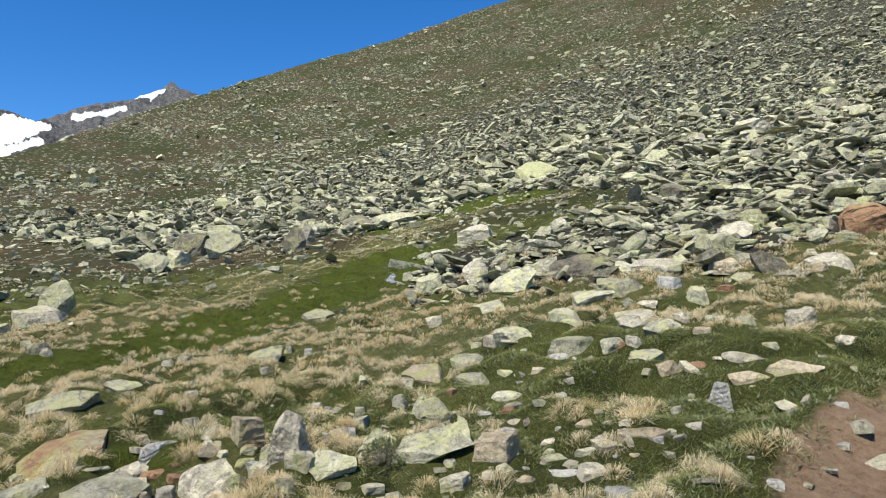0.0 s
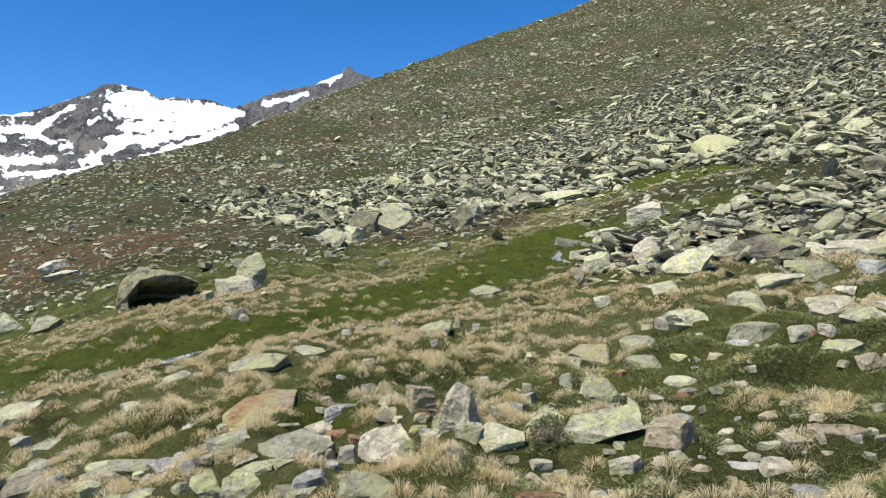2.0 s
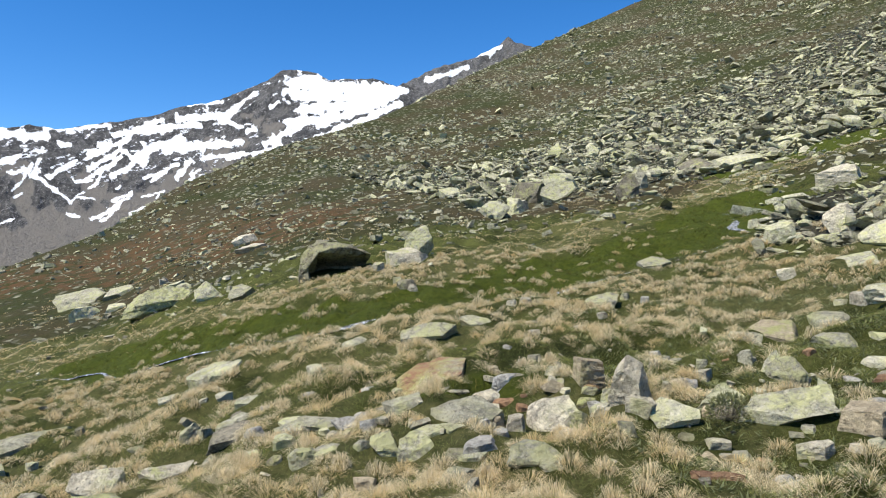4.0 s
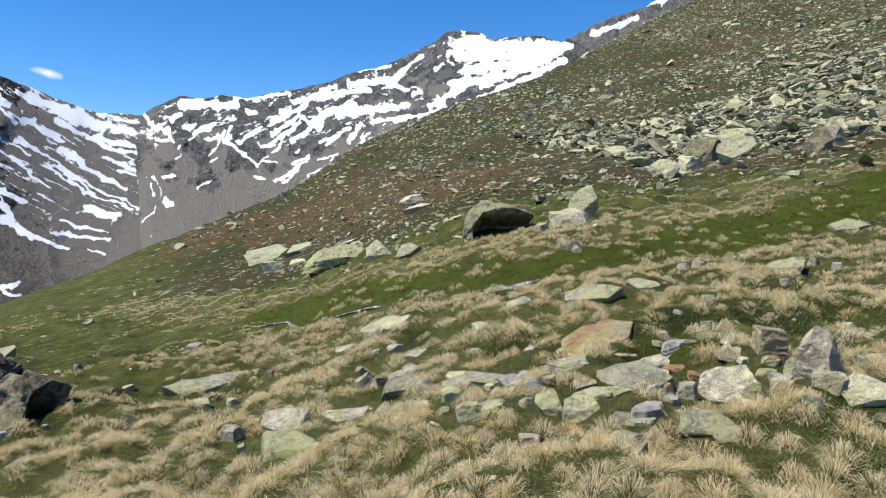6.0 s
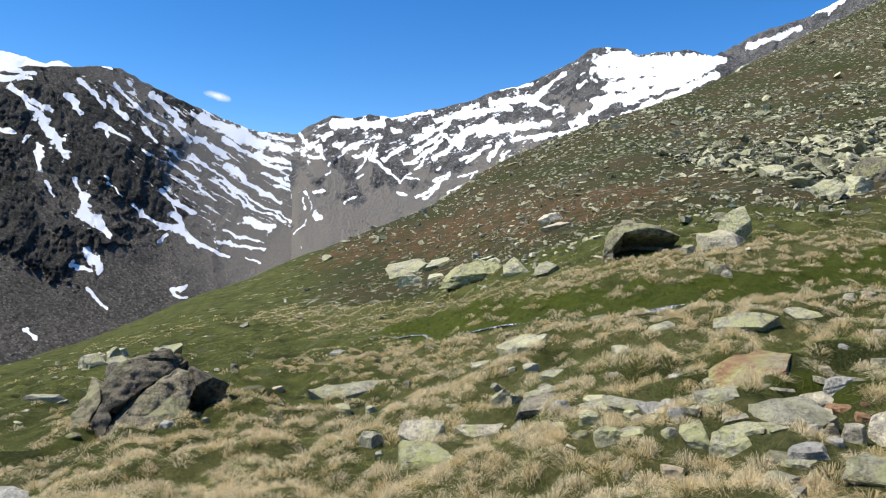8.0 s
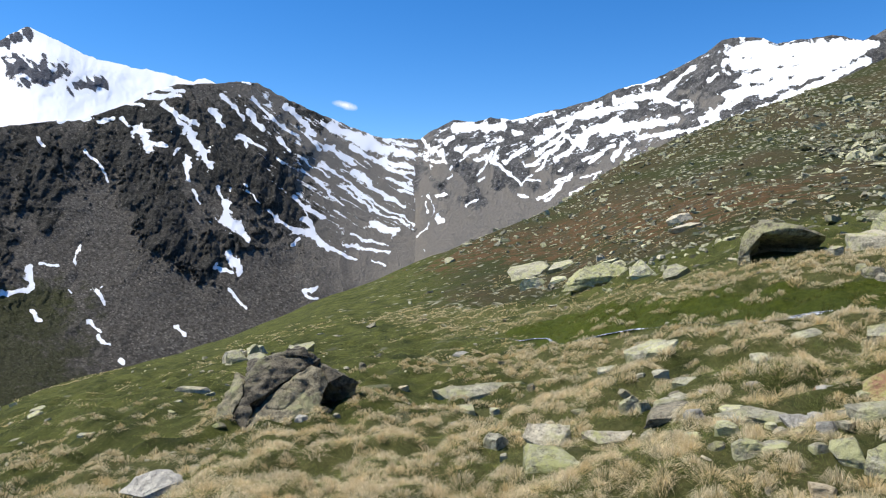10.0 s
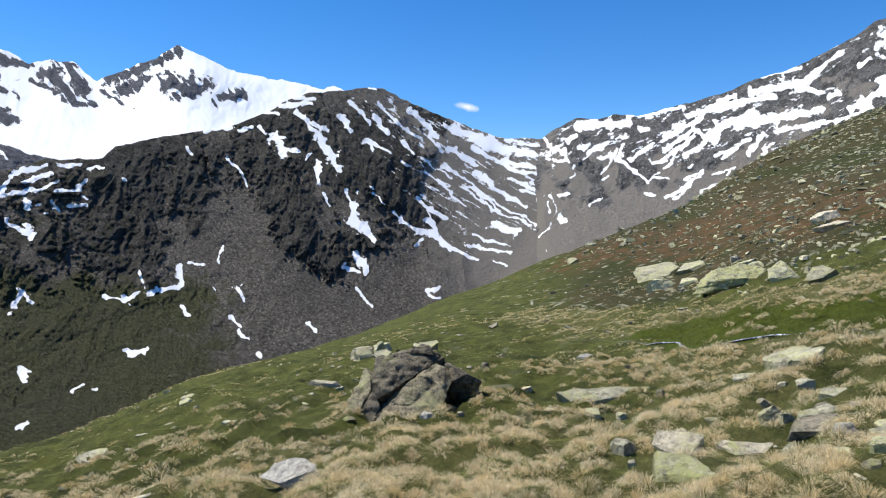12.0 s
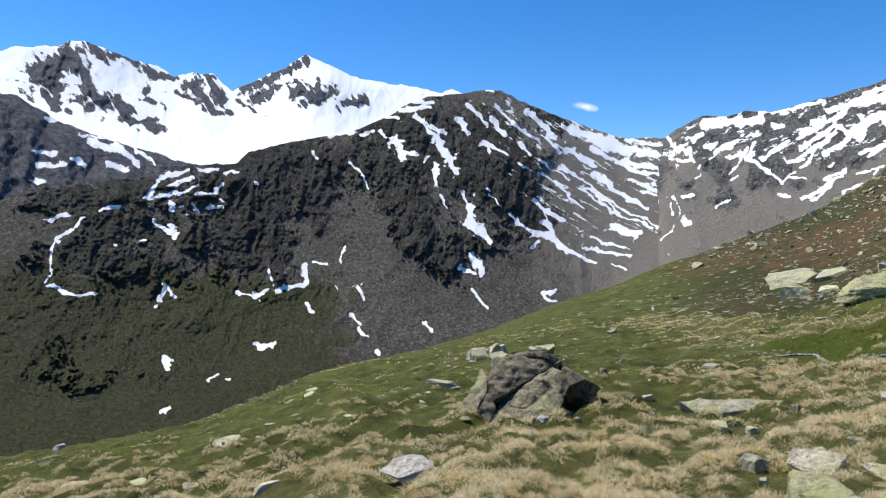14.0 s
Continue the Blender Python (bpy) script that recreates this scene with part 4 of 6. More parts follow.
left_of = lambda az: 33 + 9 * np.logaddexp(0, (az - 33) / 9)
flat = lambda value: (lambda az: value + 0 * az)
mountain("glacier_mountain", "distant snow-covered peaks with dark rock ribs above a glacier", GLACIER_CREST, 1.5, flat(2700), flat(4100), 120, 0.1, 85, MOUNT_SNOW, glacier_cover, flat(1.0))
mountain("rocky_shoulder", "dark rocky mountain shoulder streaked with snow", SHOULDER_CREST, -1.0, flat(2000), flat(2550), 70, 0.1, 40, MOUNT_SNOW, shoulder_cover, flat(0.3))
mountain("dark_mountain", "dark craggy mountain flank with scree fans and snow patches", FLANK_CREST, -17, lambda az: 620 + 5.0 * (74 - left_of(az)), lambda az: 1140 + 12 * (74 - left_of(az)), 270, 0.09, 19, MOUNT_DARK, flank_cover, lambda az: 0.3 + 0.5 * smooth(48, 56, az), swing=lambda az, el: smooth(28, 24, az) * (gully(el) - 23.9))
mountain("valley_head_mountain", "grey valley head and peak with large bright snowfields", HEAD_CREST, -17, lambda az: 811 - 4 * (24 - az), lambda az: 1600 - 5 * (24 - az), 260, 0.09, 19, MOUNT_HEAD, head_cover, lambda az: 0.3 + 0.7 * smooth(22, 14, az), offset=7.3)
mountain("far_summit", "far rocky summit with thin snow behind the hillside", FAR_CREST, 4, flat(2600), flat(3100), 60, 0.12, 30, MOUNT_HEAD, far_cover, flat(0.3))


# ---- stones ----
def hull(seed, corners=6, layers=3, inset=0.8):
    """A broken slab of schist, about 1 across: the hull of a few uneven outlines laid over one another."""
    rng = random.Random(seed)
    bm = bmesh.new()
    turns = sorted((k + rng.uniform(-0.36, 0.36)) * 2 * math.pi / corners for k in range(corners))
    radii = [rng.uniform(0.36, 0.58) for _ in turns]
    slant = 0.15 if layers == 2 else 0.5
    sx, sy = rng.uniform(-slant, slant), rng.uniform(-slant, slant)
    for k in range(layers):
        up = k / (layers - 1)
        size = (rng.uniform(0.8, 1.0), rng.uniform(0.95, 1.08), rng.uniform(inset - 0.25, inset + 0.1))[min(2, round(up * 2))]
        ox, oy = rng.uniform(-0.1, 0.1), rng.uniform(-0.1, 0.1)
        for t, r in zip(turns, radii):
            q = r * size * rng.uniform(0.88, 1.08)
            x, y = ox + q * math.cos(t), oy + q * math.sin(t)
            bm.verts.new((x, y, up - 0.5 + (sx * x + sy * y) * up + rng.uniform(-0.05, 0.05)))
    done = bmesh.ops.convex_hull(bm, input=bm.verts[:])
    bmesh.ops.delete(bm, geom=list({e for e in done["geom_interior"] + done["geom_unused"] if isinstance(e, bmesh.types.BMVert)}), context="VERTS")
    bmesh.ops.triangulate(bm, faces=bm.faces[:])
    return bm


def arrays(bm):
    bm.verts.index_update()
    return np.array([v.co[:] for v in bm.verts]), np.array([[v.index for v in f.verts] for f in bm.faces])


def solid(planes):
    """The corners of the body that planes (normal and distance from the middle) cut out."""
    nrm = np.array([Vector(q).normalized()[:] for q, _ in planes])
    off = np.array([o for _, o in planes])
    picks = np.array([(a, b, c) for a in range(len(off)) for b in range(a) for c in range(b)])
    mats = nrm[picks]
    good = np.abs(np.linalg.det(mats)) > 0.02
    spots = np.linalg.solve(mats[good], off[picks[good]][..., None])[..., 0]
    return spots[(spots @ nrm.T <= off + 1e-6).all(1)]


def hull_of(points):
    """The hull of points as a bmesh of triangles, without needless corners."""
    bm = bmesh.new()
    for p in points:
        bm.verts.new(p)
    bmesh.ops.remove_doubles(bm, verts=bm.verts[:], dist=0.004)
    done = bmesh.ops.convex_hull(bm, input=bm.verts[:])
    bmesh.ops.delete(bm, geom=list({e for e in done["geom_interior"] + done["geom_unused"] if isinstance(e, bmesh.types.BMVert)}), context="VERTS")
    bmesh.ops.triangulate(bm, faces=bm.faces[:])
    return bm


def break_faces(planes_rng, shape):
    """The faces along which a piece of schist breaks."""
    rng, faces = planes_rng, []
    turn, sides = rng.uniform(0, 360), rng.choice((4, 5, 5, 6, 7)) if shape != "upright" else 5
    if shape == "boxy":
        sides = 4
    steep = {"boxy": (-0.05, 0.2), "slab": (-0.25, 0.4), "lean": (-0.3, 0.3), "upright": (0.12, 0.5)}.get(shape, (-0.15, 0.4))
    for k in range(sides):
        t = radians(turn + (k + rng.uniform(-0.36, 0.36) * (0.4 if shape == "boxy" else 1)) * 360 / sides)
        faces.append(((math.cos(t), math.sin(t), rng.uniform(*steep)), rng.uniform(0.3, 0.5) if shape != "boxy" else rng.uniform(0.36, 0.44)))
    tip = {"boxy": 0.14, "slab": 0.12, "lean": 0.1, "upright": 0.6}.get(shape, 0.28)
    faces += [((rng.uniform(-tip, tip), rng.uniform(-tip, tip), 1), 0.45), ((0, 0, -1), 0.45), ((1, 0, 0), 0.6), ((-1, 0, 0), 0.6), ((0, 1, 0), 0.6), ((0, -1, 0), 0.6)]
    for _ in range(4):
        t = rng.uniform(0, 2 * math.pi)
        faces.append(((math.cos(t), math.sin(t), rng.uniform(0.5, 1.3)), rng.uniform(0.44, 0.58) + (0.1 if shape == "boxy" else 0)))
    return faces


def weather(bm, size, seed, edge, strength=1.0, bands=0.03):
    """Cuts a body fine, splits it along its layers and chips its faces."""
    rng = random.Random(seed)
    for _ in range(5):
        long = [e for e in bm.edges if e.calc_length() > edge]
        if not long:
            break
        bmesh.ops.subdivide_edges(bm, edges=long, cuts=1)
        bmesh.ops.triangulate(bm, faces=[f for f in bm.faces if len(f.verts) > 3])
    shift = Vector((rng.uniform(0, 50), rng.uniform(0, 50), rng.uniform(0, 50)))
    lay = Vector((rng.uniform(-0.3, 0.3), rng.uniform(-0.3, 0.3), 1))
    bm.normal_update()
    moves = []
    for v in bm.verts:
        q = v.co / size
        flatness = 1 - abs(v.normal.z)
        push = 0.016 * noise.fractal(q * 3.0 + shift, 0.9, 2.1, 3) + 0.02 * noise.noise(q * 9 + shift)
        push += bands * flatness * noise.noise(Vector((q.x * 1.2, q.y * 1.2, lay.dot(q) * 19)) + shift)
        split = abs(noise.noise(Vector((q.x * 2.6 + q.z * 1.8, q.y * 1.6, q.z * 2.2 - q.x * 1.1)) + shift))
        push -= 0.012 * max(0.0, 0.05 - split) / 0.05
        moves.append(v.normal * push * size * strength)
    for v, m in zip(bm.verts, moves):
        v.co += m


def rough_rock(seed, w, d, h, shape, fine=1.0):
    """A broken stone of that size, a fifth of it below the ground."""
    rng = random.Random(seed)
    spots = solid(break_faces(rng, shape))
    if shape == "lean":
        a = radians(rng.uniform(28, 48))
        spots = spots * (1, 1, 0.34)
        spots = np.stack([spots[:, 0], spots[:, 1] * math.cos(a) - spots[:, 2] * math.sin(a), spots[:, 1] * math.sin(a) + spots[:, 2] * math.cos(a)], 1)
    lo, hi = spots.min(0), spots.max(0)
    spots = (spots - lo) / (hi - lo) - (0.5, 0.5, 0.2)
    spots = spots * (w, d, h / 0.8)
    spots[:, 2] = np.where(spots[:, 2] < 0, spots[:, 2] * 2 - 0.03, spots[:, 2])
    bm = hull_of(spots)
    size = max(w, 0.7 * d, h)
    weather(bm, size, seed + 5, max(0.03, size / 9) / fine, 0.8 if shape == "slab" else 1.0)
    return bm


LABELS = {LICHEN: "grey schist {} with yellow-green lichen among grass", YELLOW: "pale {} thick with yellow-green lichen", GREY: "plain grey schist {} lying in the grass",
          DARK: "dark layered schist {} with sharp edges", TAN: "tan weathered {} on the slope", RUST: "rust-red {} among other stones", PALE: "pale whitish {} in the turf",
          RUST_LICHEN: "{} with a rust stain and yellow lichen rim"}
count_stones = 0
BEDS = []


def bed_z(x, y, r):
    """The level of the ground that bears a stone."""
    ring = np.linspace(0, 2 * np.pi, 8, endpoint=False)
    spots = np.concatenate([ground_z(x + q * r * np.cos(ring), y + q * r * np.sin(ring)) for q in (0.4, 1.0)])
    return float(np.quantile(spots, 0.7)) - 0.012


def stone(x, y, w, d, h, turn, material, shape="block", pitch=None):
    """One rock of that width, depth and height, bedded in the ground. pitch: the rise of a slab towards its far edge, in degrees."""
    global count_stones
    count_stones += 1
    rng = random.Random(count_stones * 7)
    BEDS.append((x, y, 0.5 * w, 0.5 * d, turn))
    kind = {"slab": "flat_rock", "lean": "tilted_rock", "upright": "upright_rock"}.get(shape, "boulder" if w > 0.6 else "rock")
    bm = rough_rock(count_stones + 400, w, d, h, shape, 1.0 if math.hypot(x, y) < 14 else 0.75)
    sx = float(bare_z(x + 0.3, y) - bare_z(x - 0.3, y)) / 0.6
    sy = float(bare_z(x, y + 0.3) - bare_z(x, y - 0.3)) / 0.6
    c, q = math.cos(radians(turn)), math.sin(radians(turn))
    if pitch is not None:
        # the far end stands on the earth that fills the space below it
        gap = max(0.0, math.tan(radians(pitch)) - (sy * c - sx * q))
        for v in bm.verts:
            if v.co.z < 0:
                v.co.z -= gap * (v.co.y + 0.5 * d)
        across = math.degrees(math.atan(0.6 * (sx * c + sy * q)))
        front = float(ground_z(x + 0.42 * d * q, y - 0.42 * d * c))
        place = pose(x, y, front - 0.02 + 0.42 * d * math.tan(radians(pitch)), 0, 0, turn) @ pose(0, 0, 0, pitch, 0, 0) @ pose(0, 0, 0, 0, -across + rng.uniform(-3, 3), 0)
    else:
        up = Vector((-sx, -sy, 1)).normalized().lerp(Vector((0, 0, 1)), 0.35)
        tilt = Vector((0, 0, 1)).rotation_difference(up).to_matrix().to_4x4()
        place = Matrix.Translation((x, y, bed_z(x, y, 0.3 * w))) @ tilt @ pose(0, 0, 0, 0, 0, turn + rng.uniform(-8, 8)) @ pose(0, 0, 0, rng.uniform(2, 8), rng.uniform(-7, 7), 0)
    mesh = bpy.data.meshes.new(kind)
    bm.to_mesh(mesh)
    bm.free()
    mesh.materials.append(material)
    ob = new(kind, mesh)
    ob.matrix_world = place
    word = {"slab": "flat slab", "lean": "tilted slab", "upright": "upright stone"}.get(shape, "boulder" if w > 0.6 else "stone")
    return tagged(ob, LABELS[material].format(word), "rock")


stone(2.76, 17.06, 1.19, 0.89, 0.34, -9, GREY, "block")
stone(3.30, 18.42, 0.82, 0.49, 0.79, -10, LICHEN, "lean")
stone(1.97, 16.78, 0.36, 0.27, 0.17, -7, GREY, "block")
stone(2.14, 13.46, 0.41, 0.31, 0.12, -9, DARK, "block")
stone(2.22, 13.32, 0.21, 0.12, 0.14, -9, GREY, "upright")
stone(-1.44, 20.96, 0.80, 0.68, 0.10, 4, LICHEN, "slab", 31)
stone(1.64, 8.67, 0.73, 0.32, 0.09, -11, LICHEN, "slab", 38)
stone(2.33, 9.04, 0.46, 0.24, 0.06, -14, LICHEN, "slab", 28)
stone(0.02, 11.11, 0.42, 0.36, 0.05, -0, DARK, "slab", 10)
stone(0.74, 8.99, 0.34, 0.26, 0.04, -5, LICHEN, "slab", 20)
stone(1.29, 6.7, 0.74, 0.78, 0.1, -11, RUST_LICHEN, "slab")
stone(0.22, 8.11, 0.22, 0.18, 0.04, -2, LICHEN, "slab", 23)
stone(-0.97, 10.21, 0.58, 0.37, 0.07, 5, LICHEN, "slab", 14)
stone(-0.51, 8.01, 0.34, 0.29, 0.04, 4, LICHEN, "slab", 8)
stone(-0.86, 9.07, 0.21, 0.16, 0.08, 5, LICHEN, "block")
stone(-0.30, 7.60, 0.15, 0.11, 0.03, 2, PALE, "block")
stone(0.12, 7.45, 0.11, 0.09, 0.03, -1, PALE, "block")
stone(0.91, 6.59, 0.14, 0.11, 0.03, -8, LICHEN, "block")
stone(1.14, 6.47, 0.10, 0.04, 0.04, -10, PALE, "slab", 32)
stone(0.81, 5.58, 0.32, 0.24, 0.08, -8, LICHEN, "block")
stone(1.27, 5.31, 0.59, 0.50, 0.07, -13, LICHEN, "slab", 10)
stone(-0.56, 7.57, 0.29, 0.25, 0.04, 4, LICHEN, "slab", 13)
stone(-0.68, 7.46, 0.29, 0.24, 0.04, 5, LICHEN, "slab", 7)
stone(-0.61, 7.15, 0.54, 0.41, 0.07, 5, DARK, "slab", 11)
stone(-0.36, 6.40, 0.17, 0.13, 0.08, 3, PALE, "block")
stone(0.04, 6.56, 0.50, 0.25, 0.06, -0, LICHEN, "slab", 17)
stone(0.22, 6.25, 0.14, 0.11, 0.05, -2, LICHEN, "block")
stone(0.40, 6.28, 0.22, 0.13, 0.07, -4, PALE, "lean")
stone(0.53, 5.47, 0.13, 0.08, 0.08, -6, PALE, "lean")
stone(0.56, 6.38, 0.17, 0.13, 0.04, -5, PALE, "block")
stone(0.30, 6.20, 0.14, 0.11, 0.03, -3, GREY, "block")
stone(0.38, 5.57, 0.11, 0.08, 0.05, -4, TAN, "block")
stone(0.50, 6.20, 0.11, 0.08, 0.04, -5, GREY, "block")
stone(-0.11, 5.71, 0.20, 0.15, 0.10, 1, LICHEN, "block")
stone(0.21, 5.31, 0.32, 0.27, 0.04, -2, LICHEN, "slab", -0)
stone(0.45, 5.16, 0.16, 0.12, 0.06, -5, LICHEN, "block")
stone(0.61, 5.07, 0.22, 0.13, 0.14, -7, LICHEN, "lean")
stone(0.80, 4.98, 0.27, 0.16, 0.11, -9, LICHEN, "lean")
stone(0.95, 5.10, 0.47, 0.17, 0.06, -11, LICHEN, "slab", 15)
stone(1.08, 5.05, 0.20, 0.15, 0.04, -12, LICHEN, "block")
stone(1.02, 4.69, 0.22, 0.11, 0.04, -12, DARK, "slab", 27)
stone(1.19, 4.70, 0.28, 0.21, 0.04, -14, PALE, "block")
stone(1.10, 4.59, 0.22, 0.09, 0.04, -13, LICHEN, "slab", 32)
stone(1.62, 5.98, 0.3, 0.2, 0.12, -14, GREY, "block")
stone(1.79, 6.06, 0.24, 0.17, 0.08, -10, PALE, "block")
stone(1.69, 5.73, 0.23, 0.17, 0.04, -16, RUST, "block")
stone(1.84, 5.68, 0.09, 0.07, 0.03, -18, RUST, "block")
stone(1.76, 5.49, 0.11, 0.08, 0.06, -18, RUST, "block")
stone(1.44, 5.13, 0.13, 0.08, 0.09, -16, TAN, "upright")
stone(1.34, 5.10, 0.10, 0.08, 0.06, -15, PALE, "block")
stone(1.91, 5.14, 0.42, 0.25, 0.21, -20, GREY, "lean")
stone(1.58, 5.08, 0.18, 0.14, 0.12, -17, GREY, "block")
stone(1.41, 4.94, 0.16, 0.12, 0.04, -16, PALE, "block")
stone(2.35, 5.51, 0.32, 0.24, 0.25, -23, TAN, "boxy")
stone(2.40, 4.89, 0.33, 0.20, 0.36, -26, GREY, "upright")
stone(2.32, 5.40, 0.13, 0.10, 0.05, -23, RUST, "block")
stone(2.21, 5.27, 0.17, 0.13, 0.04, -23, DARK, "block")
stone(2.27, 5.00, 0.17, 0.10, 0.15, -24, LICHEN, "upright")
stone(2.13, 5.46, 0.13, 0.10, 0.02, -21, GREY, "block")
stone(2.22, 5.92, 0.17, 0.13, 0.09, -21, LICHEN, "block")
stone(2.13, 5.59, 0.09, 0.07, 0.03, -21, LICHEN, "block")
stone(2.19, 5.02, 0.10, 0.08, 0.03, -24, PALE, "block")
stone(2.01, 5.00, 0.17, 0.10, 0.16, -22, GREY, "lean")
stone(2.09, 4.34, 0.13, 0.10, 0.08, -26, LICHEN, "block")
stone(2.59, 4.63, 0.36, 0.22, 0.13, -29, LICHEN, "lean")
stone(3.18, 5.43, 0.19, 0.14, 0.06, -30, PALE, "block")
stone(2.80, 5.07, 0.09, 0.07, 0.08, -29, LICHEN, "block")
stone(2.70, 4.96, 0.11, 0.08, 0.02, -29, GREY, "block")
stone(3.00, 4.67, 0.32, 0.19, 0.16, -33, YELLOW, "lean")
stone(3.23, 4.28, 0.62, 0.37, 0.14, -37, LICHEN, "lean")
stone(2.94, 4.59, 0.25, 0.19, 0.05, -33, TAN, "block")
stone(2.60, 4.45, 0.16, 0.12, 0.02, -30, DARK, "block")
stone(2.69, 4.25, 0.17, 0.13, 0.05, -32, GREY, "block")
stone(2.56, 4.14, 0.13, 0.10, 0.04, -32, TAN, "block")
stone(2.68, 4.13, 0.10, 0.07, 0.05, -33, GREY, "block")
stone(2.76, 4.08, 0.10, 0.07, 0.03, -34, LICHEN, "block")
stone(2.87, 4.02, 0.11, 0.09, 0.02, -36, RUST, "block")
stone(1.47, 4.34, 0.35, 0.21, 0.08, -19, LICHEN, "lean")
stone(2.34, 3.71, 0.32, 0.11, 0.04, -32, RUST, "slab", 5)
stone(2.77, 3.73, 0.13, 0.09, 0.04, -37, PALE, "block")
stone(4.21, 9.22, 0.46, 0.39, 0.05, -25, LICHEN, "slab", 20)
stone(4.59, 9.28, 0.14, 0.11, 0.10, -26, LICHEN, "block")
stone(3.40, 8.12, 0.17, 0.13, 0.03, -23, GREY, "block")
stone(3.75, 8.24, 0.14, 0.10, 0.04, -24, GREY, "block")
stone(6.91, 12.62, 0.70, 0.60, 0.08, -29, LICHEN, "slab", 19)
stone(4.76, 9.02, 0.12, 0.09, 0.06, -28, PALE, "block")
stone(3.19, 10.18, 0.20, 0.15, 0.06, -17, GREY, "block")
stone(3.42, 10.22, 0.20, 0.15, 0.08, -19, GREY, "block")
stone(3.74, 6.93, 0.15, 0.11, 0.05, -28, PALE, "block")
stone(3.71, 6.63, 0.09, 0.07, 0.07, -29, LICHEN, "block")
stone(3.78, 6.13, 0.14, 0.10, 0.08, -32, LICHEN, "block")
stone(2.70, 7.80, 0.16, 0.12, 0.03, -19, GREY, "block")
stone(2.15, 7.07, 0.11, 0.08, 0.02, -17, PALE, "block")
stone(4.09, 5.89, 0.14, 0.08, 0.12, -35, LICHEN, "upright")
stone(3.80, 5.17, 0.20, 0.12, 0.18, -36, LICHEN, "lean")
stone(3.87, 5.03, 0.34, 0.20, 0.20, -38, LICHEN, "lean")
stone(5.01, 6.71, 0.56, 0.48, 0.07, -37, TAN, "slab", 19)
stone(5.71, 6.64, 0.52, 0.45, 0.06, -41, LICHEN, "slab", 17)
stone(4.97, 5.78, 0.45, 0.33, 0.07, -41, LICHEN, "block")
stone(3.98, 5.00, 0.12, 0.09, 0.03, -39, GREY, "block")
stone(4.92, 5.24, 0.38, 0.28, 0.05, -43, LICHEN, "slab", 21)
stone(5.25, 5.35, 0.11, 0.09, 0.02, -44, PALE, "block")
stone(5.49, 5.32, 0.17, 0.13, 0.03, -46, TAN, "block")
stone(4.99, 4.55, 0.10, 0.08, 0.06, -48, PALE, "block")
stone(6.18, 5.42, 0.61, 0.46, 0.15, -49, LICHEN, "boxy")
stone(7.17, 6.36, 0.47, 0.35, 0.11, -48, LICHEN, "block")
stone(6.29, 4.91, 0.30, 0.23, 0.07, -52, LICHEN, "block")
stone(6.37, 4.72, 0.18, 0.14, 0.10, -53, GREY, "block")
stone(7.35, 5.39, 0.51, 0.44, 0.06, -54, GREY, "slab", 22)
stone(6.80, 4.66, 0.43, 0.33, 0.12, -56, LICHEN, "block")
stone(5.82, 4.23, 0.40, 0.34, 0.05, -54, LICHEN, "slab", 13)
stone(5.55, 3.75, 0.24, 0.18, 0.09, -56, TAN, "block")
stone(6.30, 6.51, 0.48, 0.36, 0.12, -44, LICHEN, "block")
stone(8.33, 9.03, 0.65, 0.55, 0.08, -43, LICHEN, "slab", 18)
stone(4.29, 3.71, 0.15, 0.11, 0.02, -49, TAN, "block")
stone(4.27, 3.96, 0.07, 0.05, 0.02, -47, PALE, "block")
stone(4.37, 4.55, 0.14, 0.11, 0.02, -44, GREY, "block")
stone(3.49, 3.86, 0.39, 0.29, 0.13, -42, TAN, "boxy")
stone(3.08, 3.83, 0.21, 0.16, 0.08, -39, GREY, "block")
stone(3.28, 3.73, 0.10, 0.07, 0.05, -41, GREY, "block")
stone(3.41, 3.71, 0.14, 0.10, 0.04, -43, LICHEN, "block")
stone(3.42, 3.51, 0.13, 0.10, 0.03, -44, TAN, "block")
stone(3.53, 3.61, 0.06, 0.04, 0.03, -44, PALE, "block")
stone(3.70, 3.42, 0.25, 0.19, 0.02, -47, PALE, "block")
stone(3.87, 3.69, 0.25, 0.09, 0.04, -46, LICHEN, "slab", 17)
stone(3.87, 3.51, 0.16, 0.12, 0.03, -48, GREY, "block")
stone(3.97, 3.79, 0.11, 0.08, 0.04, -46, LICHEN, "block")
stone(4.04, 3.46, 0.23, 0.08, 0.04, -49, LICHEN, "slab", 23)
stone(4.12, 3.40, 0.16, 0.06, 0.04, -50, LICHEN, "slab", 31)
stone(4.20, 3.11, 0.36, 0.13, 0.04, -53, TAN, "slab", 26)
stone(4.35, 3.00, 0.10, 0.08, 0.02, -55, LICHEN, "block")
stone(4.21, 3.02, 0.10, 0.07, 0.02, -54, PALE, "block")
stone(3.98, 3.17, 0.08, 0.06, 0.01, -51, PALE, "block")
stone(4.03, 3.07, 0.08, 0.06, 0.02, -53, TAN, "block")
stone(3.53, 2.82, 0.19, 0.16, 0.04, -51, PALE, "slab", 20)
stone(4.12, 3.97, 0.18, 0.10, 0.04, -46, GREY, "slab", 15)
stone(3.47, 4.23, 0.10, 0.08, 0.05, -39, LICHEN, "block")
stone(7.12, 9.10, 0.31, 0.23, 0.14, -38, GREY, "block")
stone(8.49, 6.91, 0.62, 0.52, 0.07, -51, LICHEN, "slab", 15)
stone(-4.11, 11.6, 1.74, 0.52, 0.15, 19, LICHEN, "slab", 11)
